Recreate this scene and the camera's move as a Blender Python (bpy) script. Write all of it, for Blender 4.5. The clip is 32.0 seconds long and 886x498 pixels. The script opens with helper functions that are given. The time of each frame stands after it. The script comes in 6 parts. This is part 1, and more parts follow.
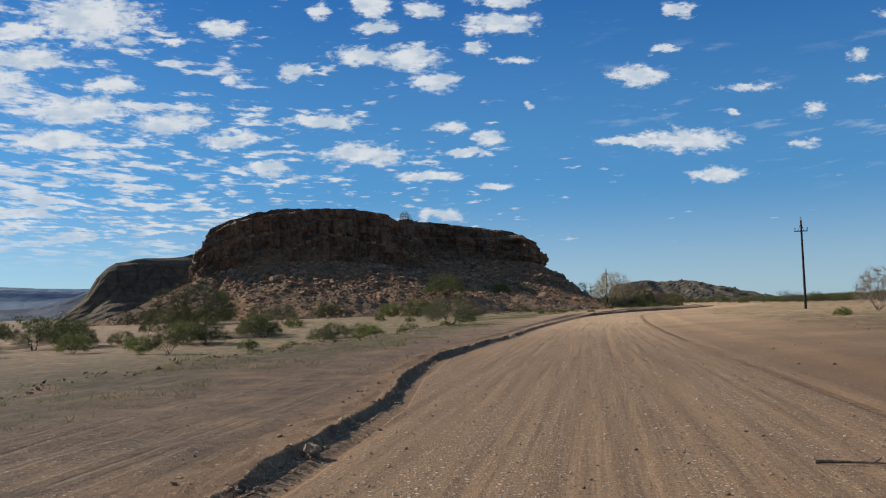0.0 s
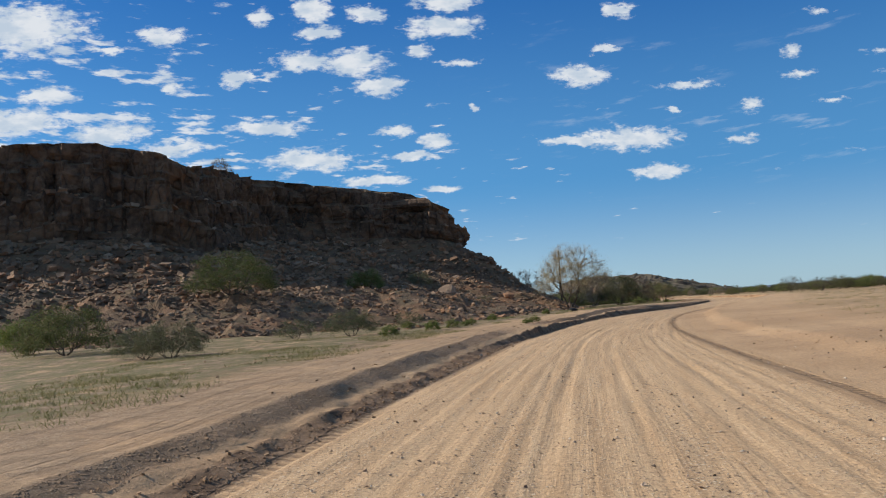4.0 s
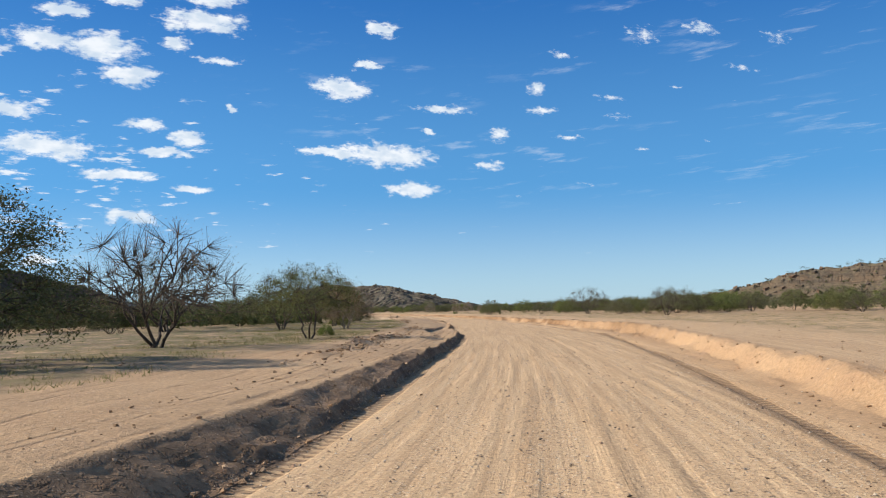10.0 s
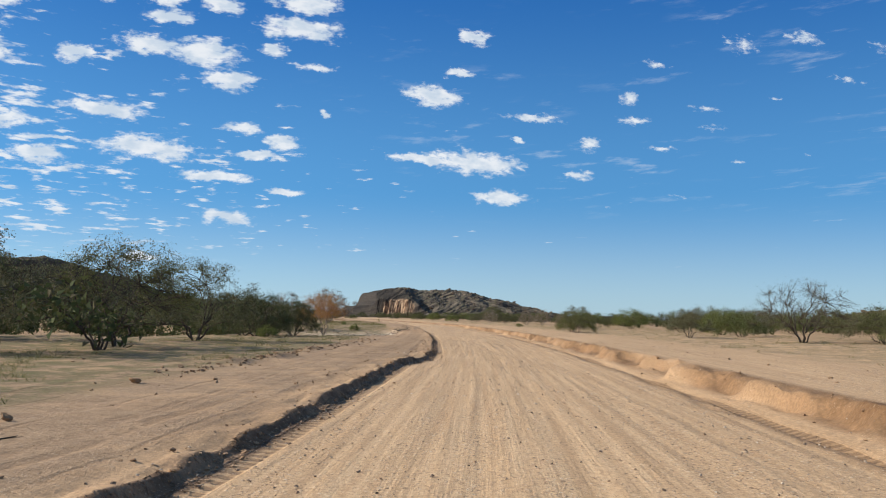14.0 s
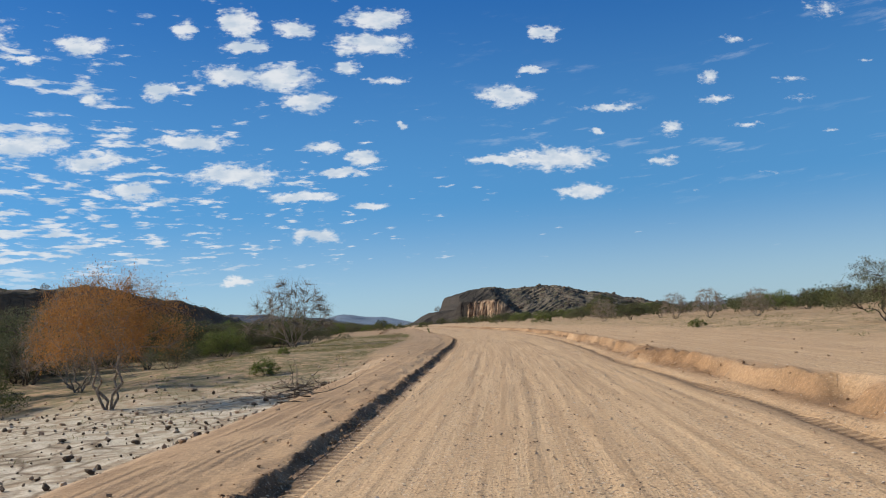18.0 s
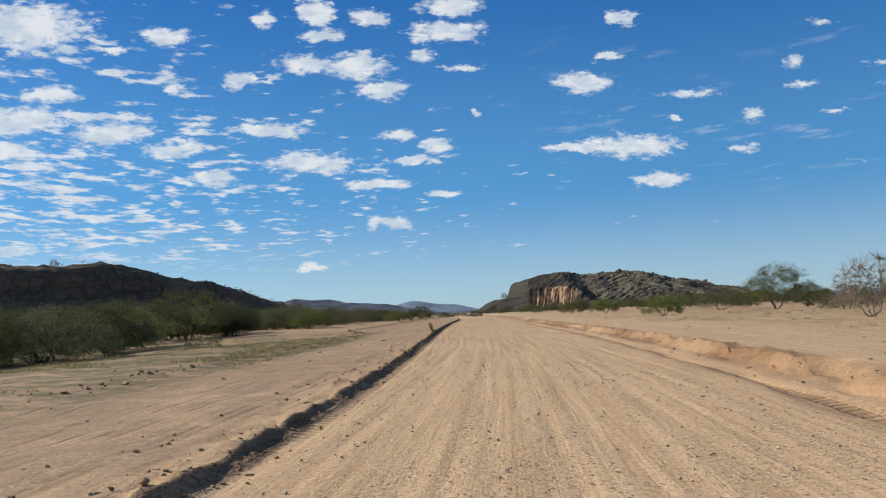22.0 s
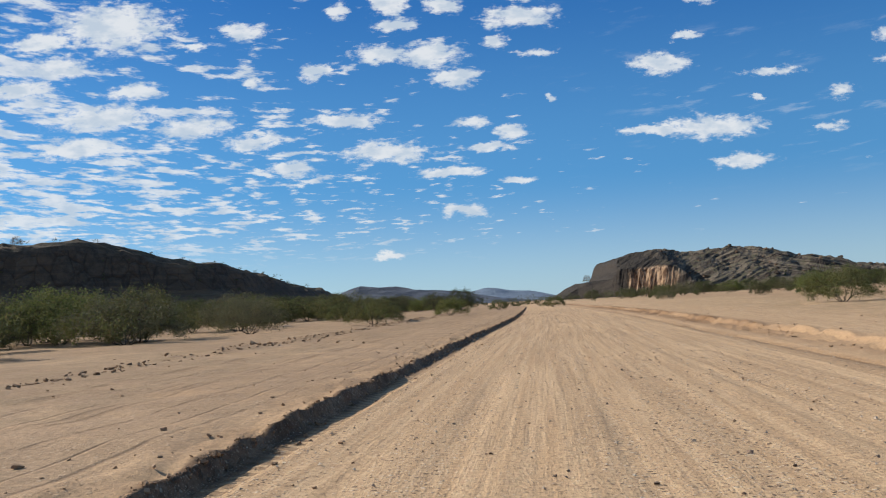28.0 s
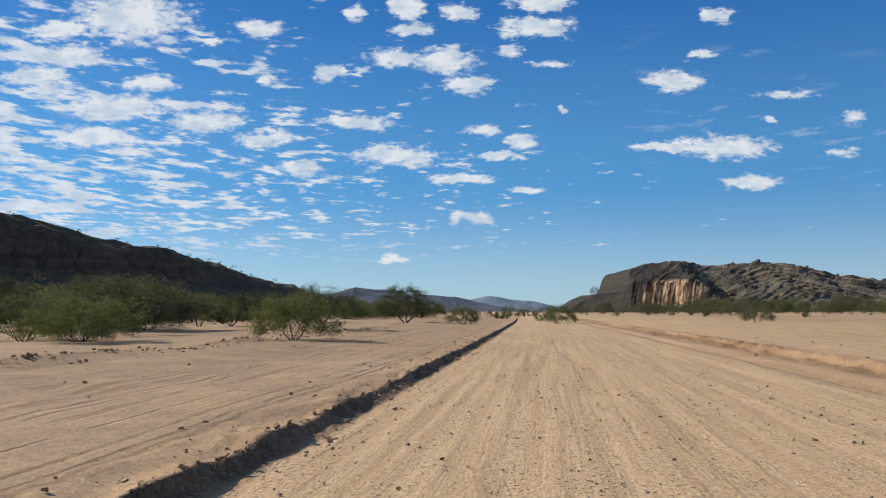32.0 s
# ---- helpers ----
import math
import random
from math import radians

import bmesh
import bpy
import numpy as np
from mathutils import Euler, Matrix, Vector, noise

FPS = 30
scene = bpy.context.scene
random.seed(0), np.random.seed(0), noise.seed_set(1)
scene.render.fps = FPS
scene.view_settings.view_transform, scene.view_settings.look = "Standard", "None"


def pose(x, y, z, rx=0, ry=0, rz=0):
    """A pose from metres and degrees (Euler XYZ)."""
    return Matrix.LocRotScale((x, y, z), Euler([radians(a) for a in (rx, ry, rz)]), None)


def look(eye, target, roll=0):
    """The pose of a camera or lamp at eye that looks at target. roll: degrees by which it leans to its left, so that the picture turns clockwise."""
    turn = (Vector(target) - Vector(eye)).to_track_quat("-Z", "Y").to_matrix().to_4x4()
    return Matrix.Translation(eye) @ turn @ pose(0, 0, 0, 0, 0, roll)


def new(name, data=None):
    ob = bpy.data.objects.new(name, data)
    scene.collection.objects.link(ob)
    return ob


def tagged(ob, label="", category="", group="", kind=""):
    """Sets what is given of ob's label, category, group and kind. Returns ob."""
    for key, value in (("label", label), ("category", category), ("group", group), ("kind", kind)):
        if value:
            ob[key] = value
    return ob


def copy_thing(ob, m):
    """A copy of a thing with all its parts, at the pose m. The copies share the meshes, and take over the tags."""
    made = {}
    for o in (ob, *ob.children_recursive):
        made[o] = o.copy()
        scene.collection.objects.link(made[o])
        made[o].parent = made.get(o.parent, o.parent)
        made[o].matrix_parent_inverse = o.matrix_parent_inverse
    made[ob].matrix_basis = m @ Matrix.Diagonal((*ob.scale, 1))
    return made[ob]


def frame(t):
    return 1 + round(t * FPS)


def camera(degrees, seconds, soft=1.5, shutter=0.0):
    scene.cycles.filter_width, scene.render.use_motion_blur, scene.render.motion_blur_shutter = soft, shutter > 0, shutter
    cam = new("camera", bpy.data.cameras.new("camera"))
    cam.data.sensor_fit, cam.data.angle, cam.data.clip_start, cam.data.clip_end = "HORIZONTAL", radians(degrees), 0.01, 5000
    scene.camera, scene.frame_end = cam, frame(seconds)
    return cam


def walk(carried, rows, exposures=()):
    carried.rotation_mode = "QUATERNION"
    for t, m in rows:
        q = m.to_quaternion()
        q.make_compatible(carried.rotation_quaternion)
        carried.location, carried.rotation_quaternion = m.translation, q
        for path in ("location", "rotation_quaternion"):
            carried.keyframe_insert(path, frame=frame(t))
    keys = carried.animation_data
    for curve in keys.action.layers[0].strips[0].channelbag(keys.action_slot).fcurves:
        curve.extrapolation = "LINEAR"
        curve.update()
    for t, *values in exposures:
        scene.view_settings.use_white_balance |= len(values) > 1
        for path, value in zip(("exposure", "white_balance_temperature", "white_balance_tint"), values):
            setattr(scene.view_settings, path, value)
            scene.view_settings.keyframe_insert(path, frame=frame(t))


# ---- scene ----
cam = camera(55.2, 32.0, soft=1.1)
PATH = [
    (0.0, (0.001, -0.000, 1.663), (0.0939, 1.9929, 1.8017), -1.62),
    (0.5, (2.008, 8.742, 1.617), (2.1310, 10.7322, 1.7735), -6.11),
    (1.0, (3.947, 17.696, 1.538), (4.0917, 19.6849, 1.6888), -5.47),
    (1.5, (5.876, 26.619, 1.478), (6.0223, 28.6090, 1.6120), -4.03),
    (2.0, (7.684, 35.744, 1.468), (7.8323, 37.7326, 1.6175), -3.07),
    (2.5, (9.738, 45.184, 1.476), (9.9009, 47.1719, 1.6272), -2.57),
    (4.5, (19.540, 83.460, 1.653), (19.7625, 85.4431, 1.7919), -3.83),
    (5.0, (21.921, 92.330, 1.597), (22.1592, 94.3107, 1.7361), -3.06),
    (5.5, (24.435, 101.135, 1.573), (24.7041, 103.1124, 1.7053), -1.74),
    (6.0, (27.309, 110.041, 1.566), (27.6332, 112.0097, 1.6995), -0.60),
    (6.5, (30.401, 118.641, 1.541), (30.8114, 120.5941, 1.6776), -0.73),
    (7.0, (33.683, 126.839, 1.517), (34.1865, 128.7706, 1.6456), -0.57),
    (7.5, (37.233, 134.785, 1.486), (37.8039, 136.6983, 1.6075), 1.39),
    (8.0, (41.224, 142.477, 1.587), (41.8640, 144.3667, 1.7249), 1.20),
    (8.5, (45.323, 149.889, 1.642), (46.0101, 151.7620, 1.7813), 0.71),
    (9.0, (49.436, 156.974, 1.649), (50.1647, 158.8313, 1.7910), 0.32),
    (9.5, (53.750, 164.198, 1.664), (54.5066, 166.0436, 1.8101), -0.35),
    (10.0, (58.259, 171.637, 1.606), (59.0329, 173.4756, 1.7464), -1.32),
    (10.5, (62.507, 179.087, 1.537), (63.2914, 180.9212, 1.6809), -1.62),
    (11.0, (66.621, 186.439, 1.568), (67.3845, 188.2814, 1.7145), -0.98),
    (11.5, (70.702, 194.173, 1.607), (71.4457, 196.0220, 1.7720), -0.80),
    (12.0, (74.450, 202.176, 1.599), (75.1653, 204.0383, 1.7467), -0.28),
    (12.5, (78.267, 210.438, 1.588), (78.9492, 212.3127, 1.7334), -0.02),
    (13.0, (81.948, 218.724, 1.611), (82.6054, 220.6070, 1.7677), 0.27),
    (13.5, (85.604, 227.175, 1.614), (86.2294, 229.0679, 1.7715), 0.53),
    (14.0, (89.121, 235.387, 1.588), (89.7043, 237.2933, 1.7474), 0.94),
    (14.5, (92.349, 243.770, 1.577), (92.9062, 245.6846, 1.7369), 1.41),
    (15.0, (95.422, 252.348, 1.558), (95.9311, 254.2748, 1.7273), 1.91),
    (15.5, (98.611, 260.692, 1.616), (99.0917, 262.6263, 1.7828), 1.86),
    (17.5, (108.462, 292.631, 1.647), (108.8584, 294.5843, 1.8143), -4.18),
    (18.0, (110.850, 300.953, 1.610), (111.2328, 302.9088, 1.7811), -3.73),
    (18.5, (113.231, 309.251, 1.542), (113.5860, 311.2121, 1.7145), -3.23),
    (19.0, (115.467, 317.532, 1.518), (115.7988, 319.4960, 1.7048), -3.11),
    (19.5, (117.627, 325.779, 1.530), (117.9381, 327.7458, 1.7134), -3.02),
    (20.0, (119.666, 333.968, 1.529), (119.9605, 335.9372, 1.7128), -3.37),
    (20.5, (121.736, 342.405, 1.523), (122.0092, 344.3783, 1.7059), -3.66),
    (21.0, (123.693, 350.562, 1.486), (123.9437, 352.5398, 1.6468), -3.60),
    (21.5, (125.369, 358.247, 1.444), (125.6045, 360.2265, 1.6020), -3.28),
    (22.0, (126.916, 365.430, 1.411), (127.1282, 367.4131, 1.5630), -2.80),
    (22.5, (128.259, 372.773, 1.387), (128.4396, 374.7608, 1.5217), -2.09),
    (23.0, (129.505, 380.147, 1.396), (129.6647, 382.1358, 1.5320), -1.91),
    (23.5, (130.866, 387.662, 1.416), (131.0080, 389.6509, 1.5728), -2.03),
    (24.0, (132.063, 395.202, 1.429), (132.1863, 397.1928, 1.5740), -2.03),
    (24.5, (133.148, 402.794, 1.459), (133.2456, 404.7864, 1.6091), -1.96),
    (25.0, (134.281, 410.248, 1.485), (134.3616, 412.2412, 1.6281), -2.06),
    (25.5, (135.184, 418.136, 1.537), (135.2538, 420.1292, 1.6844), -2.32),
    (26.0, (135.940, 426.272, 1.567), (135.9973, 428.2646, 1.7302), -2.42),
    (26.5, (136.699, 434.213, 1.583), (136.7465, 436.2063, 1.7386), -2.66),
    (28.5, (140.874, 464.684, 1.412), (140.9075, 466.6800, 1.5408), -3.47),
    (29.0, (141.843, 472.064, 1.440), (141.8808, 474.0585, 1.5781), -3.68),
    (29.5, (142.720, 479.169, 1.403), (142.7666, 481.1621, 1.5637), -3.40),
    (30.0, (143.642, 486.265, 1.368), (143.6824, 488.2592, 1.5200), -2.58),
    (30.5, (144.403, 493.092, 1.344), (144.4362, 495.0865, 1.4923), -1.91),
    (31.0, (145.237, 498.912, 1.396), (145.2675, 500.9064, 1.5480), -1.34),
    (31.5, (146.153, 504.644, 1.364), (146.1838, 506.6387, 1.5128), -0.73),
    (32.0, (147.089, 510.368, 1.378), (147.1106, 512.3628, 1.5237), -0.24),
]
walk(cam, [(t, look(eye, target, roll)) for t, eye, target, roll in PATH],
     [(0, 0.0), (3, 0.0), (5, 0.25), (7, 0.34), (9, 0.40), (11, 0.34), (14, 0.23), (18, 0.1), (32, 0.1)])

# ---- sky, sun ----
SUN_SIDE, SUN_HEIGHT = radians(65.7), radians(31)      # left of +y, above the horizon
sun_way = Vector((-math.sin(SUN_SIDE) * math.cos(SUN_HEIGHT), math.cos(SUN_SIDE) * math.cos(SUN_HEIGHT), math.sin(SUN_HEIGHT)))
sun = new("sun", bpy.data.lights.new("sun", "SUN"))
sun.data.energy, sun.data.angle, sun.data.color = 5.0, radians(0.53), (1.0, 0.92, 0.80)
sun.rotation_euler = sun_way.to_track_quat("Z", "Y").to_euler()


class Nodes:
    """A short way to write node trees."""

    def __init__(self, tree):
        self.tree = tree
        tree.nodes.clear()

    def __call__(self, kind, *ins, out=0, **props):
        n = self.tree.nodes.new(kind)
        if "operation" in props:
            n.operation = props["operation"]
        if "use_clamp" in props:
            n.use_clamp = props["use_clamp"]
        if "attribute_name" in props:
            n.attribute_name = props["attribute_name"]
        for i, v in enumerate(ins):
            if v is not None:
                self.put(n.inputs[i], v)
        n_out = n.outputs[out] if len(n.outputs) else n
        return n_out

    def put(self, socket, v):
        if isinstance(v, bpy.types.NodeSocket):
            self.tree.links.new(v, socket)
        else:
            socket.default_value = v

    def math(self, op, a, b=0.0, c=0.0, clamp=False):
        return self("ShaderNodeMath", a, b, c, operation=op, use_clamp=clamp)

    def vec(self, op, a, b=(0, 0, 0), c=(0, 0, 0)):
        return self("ShaderNodeVectorMath", a, b, c, operation=op)

    def length(self, a):
        n = self.tree.nodes.new("ShaderNodeVectorMath")
        n.operation = "LENGTH"
        self.put(n.inputs[0], a)
        return n.outputs[1]

    def noise(self, vector, scale, detail=4.0, rough=0.55, color=False):
        n = self.tree.nodes.new("ShaderNodeTexNoise")
        self.put(n.inputs["Vector"], vector)
        n.inputs["Scale"].default_value, n.inputs["Detail"].default_value, n.inputs["Roughness"].default_value = scale, detail, rough
        return n.outputs[1] if color else n.outputs[0]

    def voronoi(self, vector, scale, feature="F1", out="Distance", rnd=1.0):
        n = self.tree.nodes.new("ShaderNodeTexVoronoi")
        n.feature = feature
        self.put(n.inputs["Vector"], vector)
        n.inputs["Scale"].default_value, n.inputs["Randomness"].default_value = scale, rnd
        return n.outputs[out]

    def ramp(self, value, low, high, a=0.0, b=1.0, smooth=True):
        n = self.tree.nodes.new("ShaderNodeMapRange")
        n.interpolation_type = "SMOOTHSTEP" if smooth else "LINEAR"
        for i, v in enumerate((value, low, high, a, b)):
            self.put(n.inputs[i], v)
        return n.outputs[0]

    def mix(self, f, a, b, kind="MIX"):
        n = self.tree.nodes.new("ShaderNodeMix")
        n.data_type, n.blend_type = "RGBA", kind
        self.put(n.inputs[0], f)
        for i, v in ((6, a), (7, b)):
            self.put(n.inputs[i], (*v, 1.0) if isinstance(v, tuple) and len(v) == 3 else v)
        return n.outputs[2]

    def bump(self, height, strength, distance):
        n = self.tree.nodes.new("ShaderNodeBump")
        n.inputs["Strength"].default_value, n.inputs["Distance"].default_value = strength, distance
        self.put(n.inputs["Height"], height)
        return n.outputs[0]


def build_sky():
    """Clear sky with a field of small flat clouds, thicker and lower towards the sun."""
    world = bpy.data.worlds.new("sky")
    scene.world = world
    world.use_nodes = True
    N = Nodes(world.node_tree)
    air_node = world.node_tree.nodes.new("ShaderNodeTexSky")
    air_node.sky_type, air_node.sun_disc, air_node.sun_elevation, air_node.sun_rotation = "NISHITA", False, SUN_HEIGHT, -SUN_SIDE
    air_node.altitude, air_node.air_density, air_node.dust_density, air_node.ozone_density = 900.0, 1.0, 0.6, 2.2
    sky = air_node.outputs[0]
    way = N("ShaderNodeTexCoord", out=0)
    sep = N.tree.nodes.new("ShaderNodeSeparateXYZ")
    N.put(sep.inputs[0], way)
    x, y, z = sep.outputs
    ahead = N.math("MAXIMUM", y, 0.02)
    flat = N("ShaderNodeCombineXYZ", N.math("DIVIDE", x, ahead), N.math("DIVIDE", z, ahead), 0.0)
    up = N.math("MAXIMUM", z, 0.015)
    # ragged edges: shift the view by noise that is finer upwards than sideways
    stretched = N.vec("MULTIPLY", flat, (1.0, 1.9, 1.0))
    shift = N.vec("MULTIPLY", N.vec("SUBTRACT", N.noise(stretched, 26.0, 5.0, 0.62, color=True), (0.5, 0.5, 0.5)), (0.050, 0.026, 0.0))
    ragged = N.vec("ADD", flat, shift)
    nearest = None
    for u, v, w, h, dim in CLOUDS:
        far = N.length(N.vec("MULTIPLY_ADD", ragged, (1 / (1.12 * w), 1 / (1.12 * h), 0.0), (-u / (1.12 * w), -v / (1.12 * h), 0.0)))
        if dim < 1:
            far = N.math("ADD", far, 1.0 - dim)
        nearest = far if nearest is None else N.math("MINIMUM", nearest, far)
    tear = N.noise(N.vec("MULTIPLY", flat, (1.0, 2.2, 1.0)), 62.0, 4.0, 0.65)
    nearest = N.math("ADD", nearest, N.ramp(tear, 0.25, 0.75, -0.46, 0.46, smooth=False))
    body = N.ramp(nearest, 1.14, 0.50)
    # the small puffs of the layer, many towards the sun
    rows = N("ShaderNodeCombineXYZ", N.math("DIVIDE", x, N.math("ADD", up, 0.16)), N.math("MULTIPLY", N.math("LOGARITHM", N.math("ADD", up, 0.05), 2.718), 2.3), 0.0)
    cell = N.noise(rows, 5.6, 2.0, 0.5)
    fine = N.noise(N.vec("MULTIPLY", rows, (1.0, 1.25, 1.0)), 13.0, 5.0, 0.60)
    puff = N.math("ADD", N.math("MULTIPLY", cell, 0.42), N.math("MULTIPLY", fine, 0.58))
    side = N("ShaderNodeSeparateXYZ", flat, out=0)
    rise = N("ShaderNodeSeparateXYZ", flat, out=1)
    thick = N.math("ADD", N.ramp(side, 0.46, -0.44, -0.036, 0.152, smooth=False), N.ramp(rise, 0.36, 0.14, -0.035, 0.018))
    level = N.math("SUBTRACT", 0.628, thick)
    small = N.ramp(N.math("SUBTRACT", puff, level), -0.01, 0.085)
    small = N.math("MULTIPLY", N.math("MULTIPLY", small, N.ramp(z, 0.045, 0.10)), 0.92)
    # thin torn shreds away from the sun
    shred = N.math("MULTIPLY", N.ramp(N.noise(N.vec("MULTIPLY", rows, (1.0, 1.3, 1.0)), 6.5, 6.0, 0.62), 0.54, 0.70), N.ramp(N.noise(rows, 1.6, 2.0), 0.42, 0.56))
    shred = N.math("MULTIPLY", N.math("MULTIPLY", shred, N.ramp(side, 0.10, 0.40)), N.math("MULTIPLY", N.ramp(z, 0.10, 0.18), 0.30))
    cover = N.math("MAXIMUM", N.math("MAXIMUM", body, small), shred)
    # clear desert air: deep blue above, pale blue at the horizon
    deep = N.mix(N.ramp(z, -0.01, 0.15), (6.2, 5.9, 6.4), (1.24, 2.95, 5.45))
    deep = N.mix(N.ramp(z, 0.12, 0.42), deep, (0.16, 1.12, 3.75))
    deep = N.mix(N.ramp(z, 0.40, 0.62), deep, (1.75, 2.2, 3.2))
    air = N.mix(0.72, N.vec("MULTIPLY", sky, (0.36, 0.87, 1.22)), N.vec("MULTIPLY", deep, (0.80, 1.06, 1.15)))
    air = N.vec("MULTIPLY", air, N("ShaderNodeCombineXYZ", *[N.math("MULTIPLY", N.ramp(side, 0.0, 0.55, 1.0, 0.95), N.ramp(side, -0.6, 0.0, 1.10, 1.0))] * 3))
    tone = N.mix(N.ramp(N.noise(stretched, 30.0, 3.0), 0.35, 0.62), (5.6, 6.5, 7.5), (8.0, 8.3, 8.6))
    colour = N.mix(N.math("MULTIPLY", cover, 0.93), air, tone)
    back = N("ShaderNodeBackground", colour, 0.092)
    N("ShaderNodeOutputWorld", back)


# clouds that stand out: sideways, up, half width, half height (per unit ahead), fullness
CLOUDS = []


def cloud(u, v, w, h, dim=1.0):
    CLOUDS.append((u, v, w, h, dim))


cloud(-0.365, 0.353, 0.068, 0.029)
cloud(-0.432, 0.307, 0.040, 0.013)
cloud(-0.449, 0.337, 0.037, 0.010)
cloud(-0.476, 0.281, 0.037, 0.013)
cloud(-0.211, 0.340, 0.027, 0.011)
cloud(-0.092, 0.360, 0.014, 0.009)
cloud(-0.034, 0.368, 0.021, 0.017)
cloud(-0.025, 0.340, 0.027, 0.008)
cloud(0.031, 0.361, 0.021, 0.012)
cloud(0.123, 0.342, 0.043, 0.014)
cloud(0.131, 0.374, 0.036, 0.012)
cloud(0.092, 0.312, 0.015, 0.010)
cloud(0.141, 0.298, 0.034, 0.006, .7)
cloud(-0.046, 0.304, 0.031, 0.012)
cloud(0.011, 0.299, 0.037, 0.015)
cloud(0.044, 0.271, 0.029, 0.012)
cloud(-0.126, 0.286, 0.017, 0.010)
cloud(-0.200, 0.280, 0.012, 0.007)
cloud(-0.380, 0.244, 0.057, 0.015)
cloud(-0.274, 0.226, 0.044, 0.013)
cloud(-0.204, 0.206, 0.032, 0.010)
cloud(-0.410, 0.209, 0.050, 0.012)
cloud(-0.090, 0.226, 0.039, 0.009)
cloud(0.059, 0.214, 0.019, 0.007)
cloud(0.106, 0.201, 0.017, 0.009)
cloud(0.153, 0.239, 0.008, 0.008, .6)
cloud(0.291, 0.275, 0.035, 0.012)
cloud(0.425, 0.258, 0.045, 0.008, .75)
cloud(0.283, 0.195, 0.041, 0.006)
cloud(0.351, 0.195, 0.051, 0.014)
cloud(0.403, 0.228, 0.010, 0.005, .8)
cloud(0.341, 0.356, 0.021, 0.010)
cloud(0.324, 0.307, 0.023, 0.005, .8)
cloud(0.506, 0.230, 0.024, 0.012, .6)
cloud(0.492, 0.188, 0.027, 0.010, .6)
cloud(0.383, 0.152, 0.032, 0.010)
cloud(0.561, 0.297, 0.021, 0.012, .6)
cloud(-0.044, 0.184, 0.049, 0.012)
cloud(0.078, 0.184, 0.030, 0.005)
cloud(0.029, 0.157, 0.037, 0.007)
cloud(0.113, 0.144, 0.022, 0.005, .85)
cloud(-0.158, 0.172, 0.027, 0.009)
cloud(0.047, 0.109, 0.030, 0.007, .9)
cloud(-0.048, 0.062, 0.022, 0.006, .85)
cloud(-0.269, 0.325, 0.027, 0.005, .8)
cloud(-0.340, 0.273, 0.030, 0.009)
cloud(0.746, 0.390, 0.058, 0.027, 0.32)
cloud(0.853, 0.412, 0.057, 0.018, 0.42)
cloud(0.573, 0.267, 0.042, 0.009, 0.50)
cloud(0.681, 0.294, 0.060, 0.009, 0.30)
cloud(0.604, 0.347, 0.038, 0.007, 0.38)
cloud(0.694, 0.267, 0.043, 0.011, 0.25)
cloud(0.611, 0.233, 0.053, 0.009, 0.25)
cloud(0.736, 0.224, 0.025, 0.006, 0.20)
cloud(0.925, 0.359, 0.086, 0.012, 0.20)
cloud(0.993, 0.415, 0.068, 0.024, 0.20)
cloud(0.636, 0.168, 0.048, 0.006, 0.15)
cloud(0.535, 0.148, 0.027, 0.005, 0.20)
cloud(0.856, 0.240, 0.034, 0.005, 0.15)
cloud(0.798, 0.317, 0.040, 0.007, 0.15)

build_sky()

# ---- small helpers ----


def material(name, rough=0.85):
    m = bpy.data.materials.new(name)
    m.use_nodes = True
    N = Nodes(m.node_tree)
    bsdf = m.node_tree.nodes.new("ShaderNodeBsdfPrincipled")
    bsdf.inputs["Roughness"].default_value = rough
    bsdf.inputs["Specular IOR Level"].default_value = 0.25
    N("ShaderNodeOutputMaterial", bsdf.outputs[0])
    return m, N, bsdf


TABLES = {}


def lattice(x, y, seed=0):
    """Smooth value noise on arrays, -1 to 1."""
    if seed not in TABLES:
        TABLES[seed] = np.random.RandomState(seed).rand(256, 256)
    table = TABLES[seed]
    xi, yi = np.floor(x).astype(int), np.floor(y).astype(int)
    fx, fy = x - xi, y - yi
    fx, fy = fx * fx * (3 - 2 * fx), fy * fy * (3 - 2 * fy)
    a, b = table[xi % 256, yi % 256], table[(xi + 1) % 256, yi % 256]
    c, d = table[xi % 256, (yi + 1) % 256], table[(xi + 1) % 256, (yi + 1) % 256]
    return 2 * ((a * (1 - fx) + b * fx) * (1 - fy) + (c * (1 - fx) + d * fx) * fy) - 1


def fractal(x, y, seed=0, octaves=4):
    return sum(lattice(x * 2**k, y * 2**k, seed + k) * 0.5**k for k in range(octaves))


def soft(x, low, high):
    t = np.clip((x - low) / (high - low), 0, 1)
    return t * t * (3 - 2 * t)


def mesh_object(name, verts, faces, mat, parent=None, label="", smooth=False):
    me = bpy.data.meshes.new(name)
    me.from_pydata(verts if isinstance(verts, list) else verts.tolist(), [], faces if isinstance(faces, list) else faces.tolist())
    if smooth:
        me.polygons.foreach_set("use_smooth", [True] * len(me.polygons))
    if mat:
        me.materials.append(mat)
    ob = new(name, me)
    ob.parent = parent
    if label:
        tagged(ob, label)
    return ob


def part(name, bm, mat, parent, label=""):
    me = bpy.data.meshes.new(name)
    bm.to_mesh(me)
    bm.free()
    me.materials.append(mat)
    ob = new(name, me)
    ob.parent = parent
    if label:
        tagged(ob, label)
    return ob

# ---- materials ----


